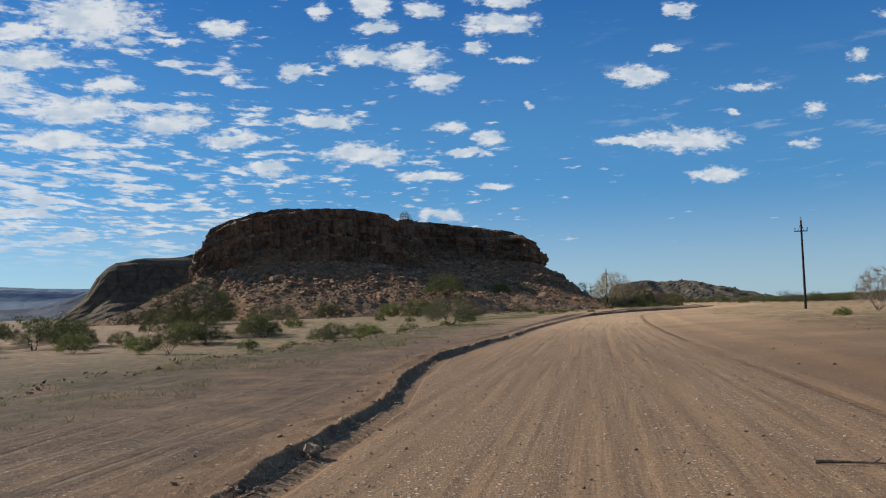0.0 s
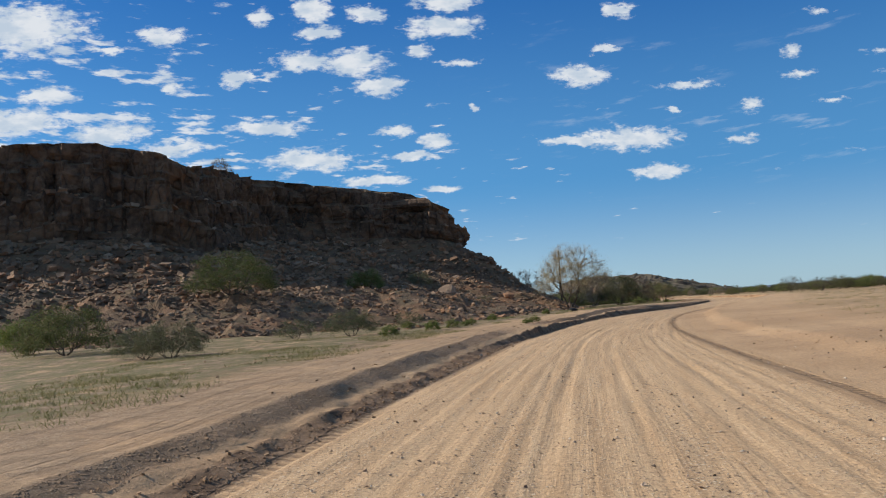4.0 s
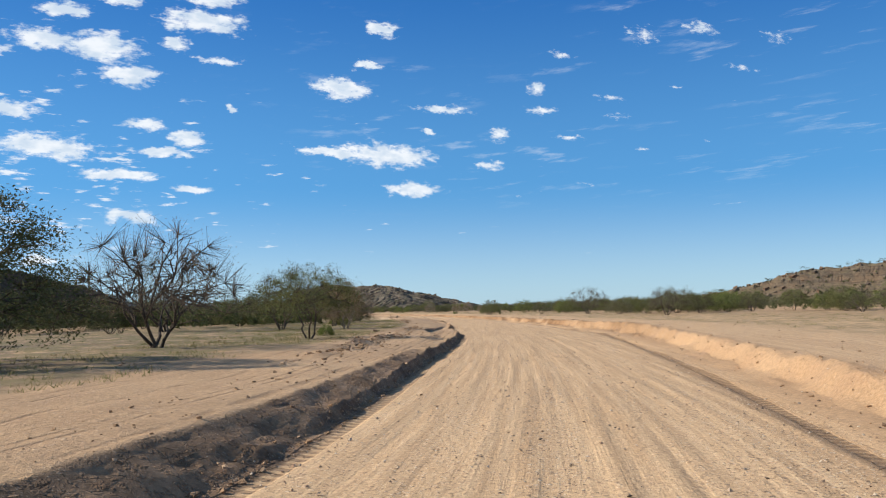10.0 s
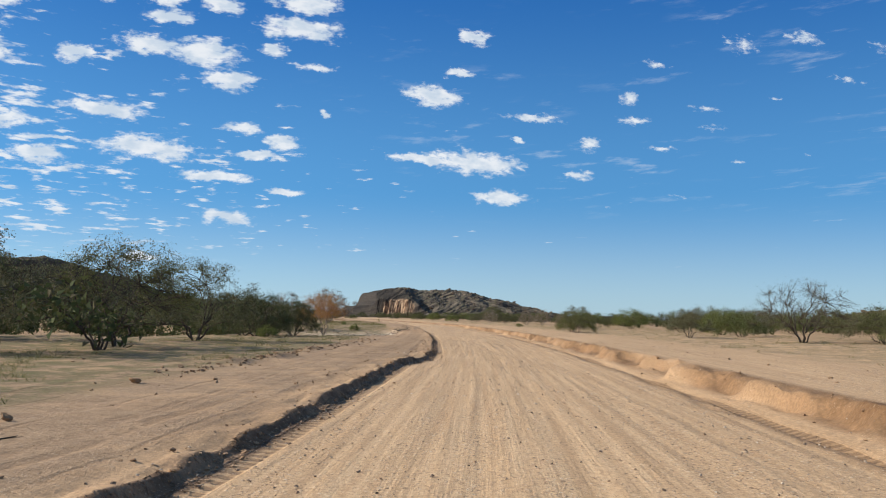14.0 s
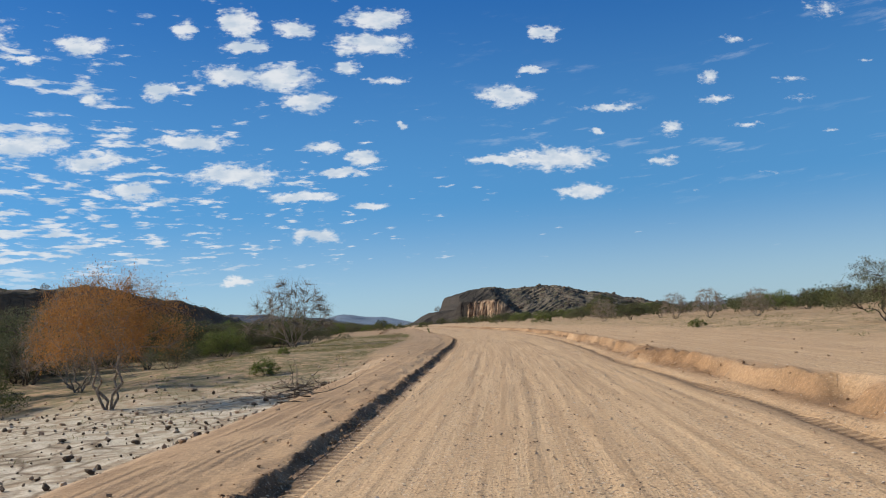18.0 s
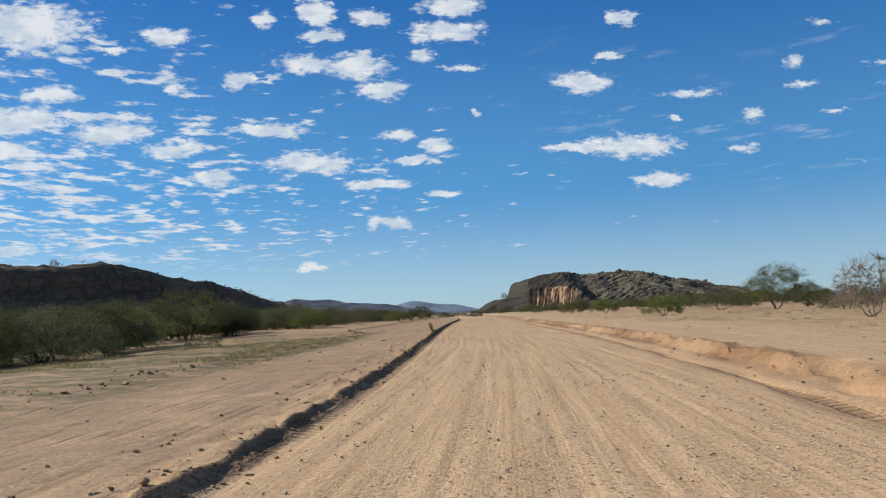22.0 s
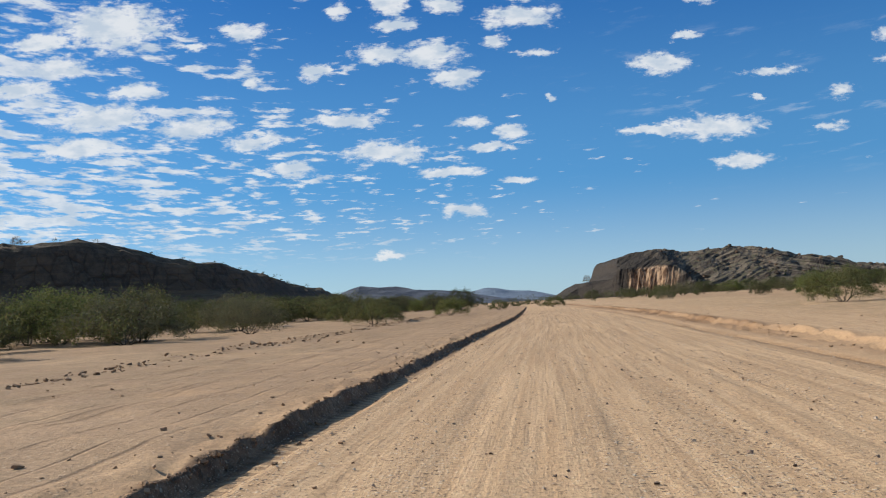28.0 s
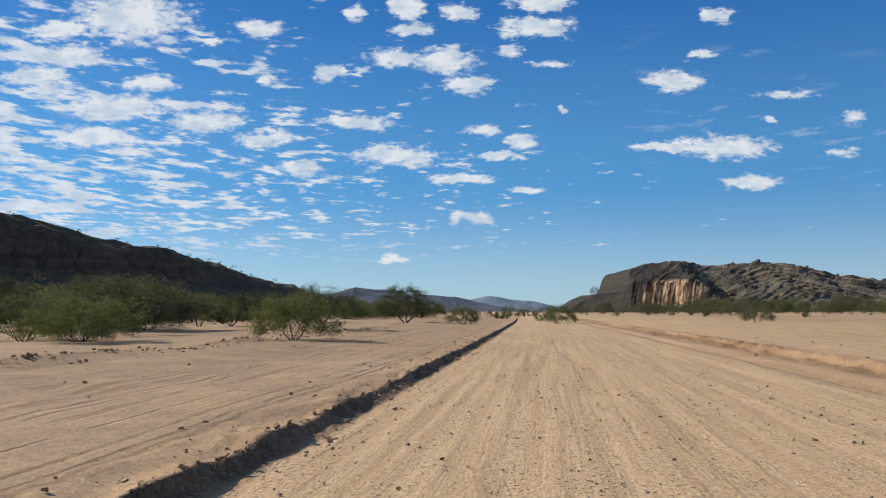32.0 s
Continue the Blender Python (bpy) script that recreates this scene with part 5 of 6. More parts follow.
kind_of_plant("bush", "thorn_bush", 21, 2.2, BARK, LEAF, "olive green thorn bush on sandy ground", "bush", wide=1.75, clear=0.10, stems=7, mains=12, forks=40, tips=230, leaves=29, leaf=0.039, spray=0.28, thick=0.011)
kind_of_plant("bush", "thorn_bush", 22, 2.0, BARK, LEAF_BRIGHT, "fresh green bush on sandy ground", "bush", wide=1.6, clear=0.10, stems=7, mains=11, forks=36, tips=210, leaves=29, leaf=0.039, spray=0.28, thick=0.011)
kind_of_plant("bush", "thorn_bush", 23, 2.4, BARK, LEAF_GREY, "grey-green thorn bush on sandy ground", "bush", wide=1.9, clear=0.12, stems=8, mains=12, forks=42, tips=240, leaves=28, leaf=0.038, spray=0.28, thick=0.010)
kind_of_plant("green", "leafy_bush", 31, 0.8, BARK, LEAF_BRIGHT, "small fresh green leafy bush on the verge", "bush", wide=1.5, clear=0.05, stems=6, mains=8, forks=20, tips=90, leaves=16, leaf=0.034, spray=0.34)
kind_of_plant("bare", "bare_tree", 41, 4.0, BARK_PALE, LEAF_BROWN, "nearly bare pale grey thorn tree with fine twigs", "tree", wide=1.1, clear=0.14, stems=9, mains=18, forks=120, tips=1900, gaps=1, reach=0.55, leaves=3, leaf=0.024, spray=0.14, thick=0.008, twig=0.0034, droop=0.1)
kind_of_plant("rusty", "rusty_tree", 51, 3.4, BARK_PALE, LEAF_ORANGE, "rusty orange-brown thorn tree in dry leaf", "tree", wide=1.3, clear=0.46, stems=4, mains=10, forks=50, tips=420, leaves=46, leaf=0.026, spray=0.22, layer=0.7, thick=0.014)
kind_of_plant("dense", "acacia_tree", 14, 4.2, BARK, LEAF_DARK, "dense dark green thorn tree with low crown", "tree", wide=1.4, clear=0.12, stems=6, mains=14, forks=60, tips=380, gaps=3, leaves=52, leaf=0.037, spray=0.18, layer=0.4)
kind_of_plant("brown", "thorn_tree", 53, 3.4, BARK_PALE, LEAF_BROWN, "dry brown feathery thorn tree on the bank of the wash", "tree", wide=0.95, clear=0.2, stems=4, mains=10, forks=50, tips=420, leaves=30, leaf=0.024, spray=0.20, layer=0.8, thick=0.011)
kind_of_plant("sparse", "thorn_tree", 57, 5.0, BARK, LEAF_GREY, "dark many-branched thorn tree in thin leaf", "tree", wide=1.4, clear=0.26, stems=5, mains=14, forks=80, tips=700, gaps=3, leaves=7, leaf=0.036, spray=0.13, thick=0.013, twig=0.0034)
kind_of_plant("gaunt", "thorn_tree", 58, 4.6, BARK, LEAF_BROWN, "dark bare thorn tree with fine spreading twigs", "tree", wide=1.25, clear=0.24, stems=4, mains=14, forks=90, tips=1300, gaps=3, reach=0.42, leaves=2, leaf=0.026, spray=0.10, thick=0.014, twig=0.0032)
kind_of_plant("grey", "grey_shrub", 61, 1.0, BARK_PALE, LEAF_GREY, "low grey-green dry shrub", "bush", wide=2.0, clear=0.05, stems=8, mains=10, forks=24, tips=110, leaves=14, leaf=0.030, spray=0.30)

# beside the road, in the order of the drive
put_plant("acacia", -24.0, 100.2, 6.6, label="olive green thorn tree on the low ground before the mesa")
for x, y, h in ((-7.5, 88.7, 1.6), (-23, 75.2, 1.7), (3.6, 67.4, 2.3), (2.0, 120.0, 2.6), (-2, 126, 2.2), (9.0, 112.0, 1.7), (-30, 92, 1.6), (-14, 108, 1.4), (16.7, 121.5, 1.5)):
    put_plant("bush", x, y, h)
put_plant("bush", 6.9, 146.0, 3.6, wide=1.1, label="large fresh green bush on the boulder slope")
put_plant("bush", 18.2, 159.6, 2.2, label="round green bush high on the boulder slope")
put_plant("bush", 24.4, 173.0, 1.8)
put_plant("grey", 20.5, 131.0, 1.0)
put_plant("grey", 13.5, 124.0, 1.1)
put_plant("grey", 30, 159.0, 0.8)
put_plant("bare", 43.6, 76.4, 4.2)
put_plant("green", 30.1, 57.2, 0.7)
put_plant("gaunt", 9.9, 200.6, 3.0, label="small dark spreading tree on the mesa's rim")
put_plant("bare", 0.5, 186.0, 2.4, label="small bare shrub on the mesa's rim")
put_plant("pale", 41.6, 169.8, 7.6, turn=40)
put_plant("dense", 54.8, 193.5, 4.6, wide=1.05, label="broad green thorn tree beside the dry wash")
put_plant("gaunt", 60.4, 202.0, 4.6, label="dark bare spreading thorn tree beside the wash")
put_plant("gaunt", 44.6, 211.0, 4.2)
put_plant("bare", 48.2, 215.5, 4.0)
put_plant("bare", 51.4, 194.0, 3.6)
put_plant("green", 55.3, 186.3, 0.95)
for x, y, h in ((22.6, 123.4, 0.55), (23.6, 125.2, 0.4), (21.2, 121.4, 0.6), (20.2, 127.5, 0.5), (24.4, 128.6, 0.4), (26.6, 134.0, 0.5), (18.6, 116.0, 0.6), (33.0, 145.0, 0.5)):
    put_plant("green", x, y, h)
put_plant("green", 27.2, 124.5, 0.35)
put_plant("green", 28.4, 127.9, 0.45)
put_plant("acacia", 67.4, 209.0, 3.4)
put_plant("brown", 75.1, 229.5, 3.5)
put_plant("green", 69.5, 214.0, 0.6)
put_plant("sparse", 63.8, 238.0, 6.4)
put_plant("sparse", 71.2, 232.6, 4.4, wide=0.85)
put_plant("tall", 78.4, 244.4, 4.5, label="tall olive green thorn tree on the verge")
put_plant("bush", 73.0, 262.0, 3.0)
put_plant("green", 79.3, 245.0, 0.8)
put_plant("green", 80.5, 252.1, 0.8)
put_plant("acacia", 81.5, 267.0, 4.5)
put_plant("sparse", 86.2, 269.5, 3.9)
put_plant("acacia", 79.0, 280.0, 4.6)
put_plant("bush", 76.0, 256.0, 2.4)
put_plant("acacia", 86.6, 273.0, 4.5)
put_plant("acacia", 89.8, 282.0, 4.3)
put_plant("bush", 93.4, 298.2, 3.0)
put_plant("dense", 94.0, 294.0, 3.2)
put_plant("dense", 97.0, 298.5, 2.8)
put_plant("green", 94.3, 290.0, 0.8)
put_plant("rusty", 104.7, 333.0, 5.0, wide=0.72, label="rusty orange thorn tree at the edge of the dry riverbed")
put_plant("bare", 101.5, 343.0, 5.2)
put_plant("bush", 98.0, 338.0, 2.4)
put_plant("bare", 111.8, 372.0, 5.9, label="pale bare many-stemmed tree beside the road")
put_plant("bush", 106.0, 377.5, 2.6)
put_plant("acacia", 101.8, 361.6, 4.2)
for x, y, h in ((98.0, 370.5, 5.2), (94.0, 364.0, 5.2), (100.0, 382.0, 4.6), (90.0, 378.0, 5.0), (102.5, 393.0, 4.0), (107.0, 397.0, 3.2), (111.7, 401.0, 3.0), (97.0, 352.0, 4.2), (94.0, 344.0, 4.4), (89.0, 350.0, 4.6)):
    put_plant("acacia", x, y, h)
for x, y, h in ((114.2, 403.0, 2.6), (105.0, 384.0, 2.4), (99.0, 404.0, 3.0), (104.5, 352.5, 1.6)):
    put_plant("bush", x, y, h)
put_plant("acacia", 97.5, 387.0, 4.5)
put_plant("green", 110.0, 341.2, 0.8)
put_plant("green", 110.9, 353.6, 0.5)
put_plant("acacia", 109.1, 438.0, 4.0, wide=1.2)
put_plant("acacia", 112.6, 441.0, 4.6, wide=1.2)
put_plant("grey", 118.7, 413.1, 0.7, wide=1.6)
put_plant("acacia", 112.8, 459.7, 3.9)
put_plant("dense", 114.6, 463.0, 2.8)
put_plant("bush", 110.7, 479.8, 2.6)
put_plant("dense", 118.4, 486.0, 2.4)
put_plant("dense", 117.0, 500.0, 2.8)
put_plant("bush", 121.3, 472.0, 2.5, wide=1.1)
put_plant("bush", 127.7, 513.5, 2.5)
put_plant("bush", 135.2, 523.1, 2.1, wide=1.2)
put_plant("bush", 141.6, 543.5, 1.9)
put_plant("acacia", 140.5, 559.3, 2.8, wide=1.1)
put_plant("dense", 144.5, 589.0, 3.7, wide=1.05)
put_plant("bush", 133.0, 545.0, 1.9)
put_plant("bush", 149.6, 583.0, 1.6)
put_plant("bush", 134.4, 541.0, 1.7, wide=1.3)
put_plant("bush", 130.9, 558.5, 2.3)
put_plant("bush", 130.3, 545.4, 2.0)
# right of the road
put_plant("sparse", 128.5, 282.3, 4.3, label="rounded grey-green thorn tree on open sand")
for x, y, h in ((139, 306, 2.6), (133, 280, 2.3), (129.4, 262.2, 3.2), (124.1, 307, 2.1), (124.9, 309.7, 2.1), (150.7, 343.9, 2.9), (150, 324.7, 3.0), (134.2, 296.5, 2.2), (143.6, 270.9, 3.0), (135.4, 282.7, 2.5), (131.1, 275.6, 2.2), (137.4, 274.8, 2.7), (134, 258, 2.6), (140.5, 253.3, 2.7), (124.3, 289, 2.2), (152.3, 397.9, 2.3), (145, 318, 2.4)):
    put_plant("bush" if RS.uniform() < 0.6 else "acacia", x, y, h)
put_plant("acacia", 138.2, 335.5, 3.0, label="bright green thorn tree on open sand")
put_plant("sparse", 117.9, 249.4, 3.4, label="upright grey-green thorn tree on open sand")
put_plant("acacia", 126.4, 254.1, 2.7)
put_plant("bush", 120.3, 262.0, 2.0)
put_plant("bush", 126.6, 264.6, 2.2)
put_plant("green", 134.7, 347.1, 0.55)
for x, y, h in ((150.4, 381.8, 2.9), (150.8, 375.5, 3.0), (151.3, 368.1, 2.6), (151, 403, 3.2)):
    put_plant("bare", x, y, h)
for x, y, h in ((153.1, 435.7, 1.9), (165.1, 450.9, 2.5), (163, 504.9, 2.1), (162.1, 482.4, 2.2), (173.2, 578.8, 1.5), (160.0, 599.0, 2.0)):
    put_plant("bush", x, y, h)
put_plant("acacia", 164.6, 438.3, 4.3)


def sapling(x, y, tall):
    """A young broad-leaved shoot on the bank."""
    rnd = random.Random(9)
    root = new("sapling")
    wood, tips = ([], []), []
    for k in range(4):
        p, way = Vector((0.05 * k, 0, -0.03)), Vector((rnd.uniform(-0.9, 0.9), rnd.uniform(-0.7, 0.7), 1)).normalized()
        for _ in range(7):
            b = p + way * tall / 6.5
            tube(*wood, p, b, 0.008, 0.006, 5)
            way = (way + Vector((rnd.uniform(-0.35, 0.35), rnd.uniform(-0.35, 0.35), 0.15))).normalized()
            p = b
            tips.append(p.copy())
    mesh_object("stem", *wood, BARK, root)
    mesh_object("foliage", *leaves(rnd, tips, dict(leaves=12, leaf=0.045, spray=0.06)), LEAF_BRIGHT, root)
    root.matrix_basis = pose(x, y, height_at(x, y))
    return tagged(root, "young green sapling growing on the soil bank", "plant")


sapling(132.3, 425.4, 0.62)


def woods(name, areas, count, mat, label, seed, leaf=0.16, each=160, high=1.0):
    """Far scrub: many uneven clumps of leaves; areas are (x, y, dx, dy, weight)."""
    rs = np.random.RandomState(seed)
    weights = np.array([a[4] for a in areas], float)
    pick = rs.choice(len(areas), count, p=weights / weights.sum())
    A = np.array(areas)[pick]
    X, Y = A[:, 0] + rs.uniform(-1, 1, count) * A[:, 2], A[:, 1] + rs.uniform(-1, 1, count) * A[:, 3]
    Z = ground_height(X, Y, False)
    for tree in SURFACES:
        hits = [tree.ray_cast(Vector((x, y, 400.0)), Vector((0, 0, -1)))[0] for x, y in zip(X, Y)]
        Z = np.maximum(Z, [-99.0 if h is None else h.z for h in hits])
    tall = (0.9 + 2.7 * rs.uniform(size=count) ** 1.5) * high
    wide = tall * rs.uniform(0.6, 1.0, count)
    lobes = 6
    LX, LY = rs.normal(0, 0.42, (count, lobes)) * wide[:, None], rs.normal(0, 0.42, (count, lobes)) * wide[:, None]
    LZ, LR = tall[:, None] * rs.uniform(0.35, 0.85, (count, lobes)), wide[:, None] * rs.uniform(0.22, 0.42, (count, lobes))
    k = rs.randint(0, lobes, (count, each))
    i = np.arange(count)[:, None]
    way = rs.normal(size=(count, each, 3))
    way /= np.linalg.norm(way, axis=-1, keepdims=True)
    r = LR[i, k] * rs.uniform(0.55, 1.05, (count, each))
    C = np.stack([X[:, None] + LX[i, k] + way[..., 0] * r, Y[:, None] + LY[i, k] + way[..., 1] * r, Z[:, None] + np.maximum(0.08, LZ[i, k] + way[..., 2] * r * 0.85)], -1).reshape(-1, 3)
    n = len(C)
    a = rs.normal(size=(n, 3))
    a /= np.linalg.norm(a, axis=1)[:, None]
    b = np.cross(a, rs.normal(size=(n, 3)))
    b /= np.linalg.norm(b, axis=1)[:, None]
    size = (leaf * rs.uniform(0.5, 1.4, n))[:, None]
    V = np.stack([C - a * size, C - b * size * 0.6, C + (a + 0.6 * b) * size * 0.8], 1).reshape(-1, 3)
    F = np.arange(3 * n).reshape(-1, 3)
    return tagged(mesh_object(name, V, F, mat), label, "scrub", kind="stuff")


woods("scrub_belt", [(97, 462, 17, 36, 2.8), (107, 530, 16, 40, 3.6), (119, 592, 14, 40, 3.2), (122, 660, 24, 40, 2.6), (66, 560, 30, 100, 1.5), (90, 710, 60, 30, 1.6), (90, 405, 14, 36, 2.6)], 950, LEAF,
      "belt of olive green thorn scrub below the ridge", 5, 0.10, 300, 1.0)
woods("dark_scrub", [(70, 620, 40, 90, 2), (92, 450, 16, 60, 1.6), (56, 300, 20, 50, 1.8), (74, 335, 14, 30, 1.2), (80, 285, 7, 22, 1.6), (70, 258, 7, 18, 1.0), (88, 318, 6, 16, 1.0), (-56, 84, 22, 50, 1.2), (-105, 150, 40, 80, 1.2), (30, 265, 20, 30, 0.8)], 560, LEAF_DARK,
      "dark green scrub on low ground", 6)
# the dark leaf colour stands in for the belt's shaded near side
woods("right_scrub", [(205, 742, 55, 14, 3), (270, 770, 60, 20, 2), (206, 560, 30, 60, 2.4), (196, 480, 26, 50, 2), (186, 400, 24, 50, 2), (180, 330, 30, 50, 2), (168, 280, 36, 40, 2),
                      (210, 240, 70, 60, 2.5), (190, 150, 80, 60, 1.5), (176, 640, 26, 30, 1.4), (190, 690, 30, 20, 1.6),
                      (150, 288, 14, 28, 1.8), (158, 326, 13, 28, 1.6), (143, 250, 13, 18, 1.4), (170, 372, 14, 36, 1.8), (180, 430, 14, 36, 1.7)], 900, LEAF_DARK, "belt of grey-green thorn scrub across the plain", 7, 0.10, 170, 0.8)
woods("ridge_scrub", [(-60, 742, 60, 20, 1), (10, 772, 20, 16, 1), (45, 800, 22, 24, 1), (70, 860, 16, 40, 1), (280, 830, 50, 16, 2), (330, 860, 40, 16, 1.6), (250, 805, 20, 10, 0.8), (325, 430, 30, 40, 3.0), (362, 370, 36, 50, 3.5), (400, 300, 30, 60, 2.0)], 900, LEAF_DARK,
      "scattered dark scrub on the rocky hills", 8, 0.2, 60, 0.7)


def belt(count, low, high, near, far, kinds, tall, seed, label):
    """Single bushes beside the road: from low to high metres along it, from near to far metres across."""
    rnd = random.Random(seed)
    for _ in range(count):
        s, f = rnd.uniform(low, high), rnd.random()
        x, y = on_road(s, near + (far - near) * f + rnd.gauss(0, 1.2))
        put_plant(rnd.choice(kinds), x, y, rnd.uniform(*tall) * (1 + 0.25 * f), turn=rnd.uniform(0, 360), wide=rnd.uniform(0.85, 1.2), label=label, group="bushes of the scrub belt")


belt(105, 415, 560, -23, -46, ("bush", "bush", "dense", "acacia"), (2.3, 3.5), 5, "olive thorn bush in the dense belt below the ridge")
belt(90, 560, 720, -18, -55, ("bush", "dense", "acacia"), (2.2, 3.4), 6, "olive thorn bush in the dense belt below the ridge")
belt(26, 360, 420, -26, -48, ("acacia", "dense", "bush"), (2.4, 3.6), 7, "dark thorn bush on low ground beside the wash")
belt(60, 225, 400, 31, 66, ("bush", "acacia", "bush", "sparse"), (1.9, 3.0), 8, "grey-green thorn bush on the open plain")
belt(40, 400, 620, 26, 70, ("bush", "dense", "acacia", "bush"), (1.6, 2.6), 9, "grey-green thorn bush on the open plain")
belt(46, 690, 800, 20, 130, ("dense", "bush", "acacia"), (2.4, 3.8), 10, "dark green thorn bush below the banded mesa")
belt(34, 240, 330, -26, -55, ("acacia", "dense", "bush"), (2.0, 3.4), 11, "dark thorn bush on low ground beside the wash")
belt(48, 10, 120, -30, -85, ("bush", "acacia", "dense"), (1.6, 3.0), 13, "dark thorn bush on the low ground before the mesa")
belt(16, 60, 110, -13, -30, ("bush", "grey", "green"), (0.5, 1.3), 12, "small shrub on the stony ground before the mesa")
put_plant("bare", -4.6, 755.2, 4.0, label="lone bare tree on the crest of the ridge")
put_plant("bare", 234.6, 972.0, 5.0, label="lone small tree on the spur of the banded mesa")

# ---- poles ----


def power_pole(x, y, tall, turn, label):
    root = new("power_pole")
    bm = bmesh.new()
    bmesh.ops.create_cone(bm, cap_ends=True, segments=12, radius1=0.15, radius2=0.10, depth=tall, matrix=Matrix.Translation((0, 0, tall / 2)))
    part("pole", bm, POLE_WOOD, root)
    bm = bmesh.new()
    bmesh.ops.create_cube(bm, size=1, matrix=pose(0, 0.13, tall - 1.25) @ Matrix.Diagonal((1.5, 0.10, 0.11, 1)))
    bmesh.ops.bevel(bm, geom=bm.edges[:], offset=0.012, segments=1, affect="EDGES")
    arm = part("crossarm", bm, POLE_WOOD, root)
    for s in (-1, 1):
        bm = bmesh.new()
        a, b = Vector((s * 0.32, 0.13, tall - 1.2)), Vector((0, 0.11, tall - 0.35))
        way = b - a
        bmesh.ops.create_cone(bm, cap_ends=True, segments=8, radius1=0.022, radius2=0.022, depth=way.length, matrix=Matrix.Translation((a + b) / 2) @ way.to_track_quat("Z", "Y").to_matrix().to_4x4())
        part("brace", bm, STEEL, root)
    for px, pz in ((-0.68, tall - 1.2), (0.68, tall - 1.2), (0.0, tall)):
        bm = bmesh.new()
        bmesh.ops.create_cone(bm, cap_ends=True, segments=8, radius1=0.018, radius2=0.018, depth=0.16, matrix=Matrix.Translation((px, 0.13 if px else 0, pz + 0.08)))
        part("pin", bm, STEEL, arm if px else root)
        bm = bmesh.new()
        for h, r in ((0.14, 0.075), (0.20, 0.06), (0.27, 0.07), (0.33, 0.045)):
            bmesh.ops.create_cone(bm, cap_ends=True, segments=10, radius1=r, radius2=r * 0.7, depth=0.07, matrix=Matrix.Translation((px, 0.13 if px else 0, pz + h)))
        part("insulator", bm, PORCELAIN, arm if px else root, "brown glazed insulator")
    root.matrix_basis = pose(x, y, height_at(x, y) - 0.15, 0, 0, turn)
    return tagged(root, label, "power pole", "power poles along the road")


power_pole(45.1, 93.8, 10.2, -8, "slender dark wooden power pole with crossarm on the sand")
power_pole(51.6, 214.7, 10.0, -20, "dark wooden power pole with crossarm and three insulators")
power_pole(58.5, 305.0, 9.6, -15, "dark wooden power pole far along the line")
power_pole(64.0, 395.0, 9.6, -12, "dark wooden power pole far along the line")

# ---- loose things ----


def tyre(x, y):
    """A cast-off half-buried tyre with tread and open middle."""
    root = new("tyre")
    bm = bmesh.new()
    R, r = 0.27, 0.12
    for i in range(40):
        for j in range(14):
            a, b = 2 * math.pi * i / 40, 2 * math.pi * j / 14
            flat = 0.85 if abs(math.cos(b)) > 0.8 else 1.0
            bm.verts.new(((R + r * math.cos(b) * flat) * math.cos(a), (R + r * math.cos(b) * flat) * math.sin(a), 1.05 * r * math.sin(b)))
    bm.verts.ensure_lookup_table()
    for i in range(40):
        for j in range(14):
            if j in (6, 7):
                continue
            bm.faces.new([bm.verts[k] for k in (i * 14 + j, (i + 1) % 40 * 14 + j, (i + 1) % 40 * 14 + (j + 1) % 14, i * 14 + (j + 1) % 14)])
    part("casing", bm, RUBBER, root)
    for i in range(28):
        bm = bmesh.new()
        a = 2 * math.pi * i / 28
        bmesh.ops.create_cube(bm, size=1, matrix=pose(0, 0, 0, 0, 0, math.degrees(a)) @ pose(R + r * 0.86, 0, 0) @ Matrix.Diagonal((0.025, 0.05, 0.15, 1)))
        part("tread_block", bm, RUBBER, root)
    root.matrix_basis = pose(x, y, height_at(x, y) + 0.11, 12, 8, 30) @ Matrix.Scale(1.0, 4)
    return tagged(root, "discarded black car tyre lying on the sandy verge", "tyre")


tyre(37.4, 152.6)


def stick(x, y, long, turn, seed, label="dry broken stick lying on the gravel"):
    rnd = random.Random(seed)
    vs, fs, sides = [], [], 6
    p, way, forks = Vector((0, 0, 0.02)), Vector((1, 0, 0.03)), []
    for k in range(8):
        r = 0.02 * (1 - k / 9)
        vs += [tuple(p + Vector((0, r * math.cos(w), r * math.sin(w)))) for w in (2 * math.pi * j / sides for j in range(sides))]
        if k:
            n = sides * (k - 1)
            fs += [(n + j, n + (j + 1) % sides, n + sides + (j + 1) % sides, n + sides + j) for j in range(sides)]
        if k in (3, 5):
            forks.append(p.copy())
        p = p + way * long / 7
        way = Vector((1, rnd.uniform(-0.3, 0.3), rnd.uniform(-0.05, 0.06))).normalized()
    fs += [tuple(reversed(range(sides))), tuple(range(7 * sides, 8 * sides))]
    ob = mesh_object("stick", vs, fs, BARK)
    for q in forks:
        twig = ([], [])
        tube(*twig, q, q + Vector((0.10, rnd.choice((-1, 1)) * 0.12, 0.03)), 0.009, 0.004, 5)
        mesh_object("twig", *twig, BARK, ob)
    ob.matrix_basis = pose(x, y, height_at(x, y) + 0.01, 0, 0, turn)
    return tagged(ob, label, "stick")


stick(4.05, 8.4, 0.75, -16, 3)
for k, (s, d) in enumerate(((250, 6.4), (262, -5.5), (430, -5.4), (462, -6.5), (185, -4.4))):
    x, y = on_road(s, d)
    stick(x, y, 0.6 + 0.15 * (k % 3), 37 * k, 20 + k, "dry broken branch on the sandy verge")



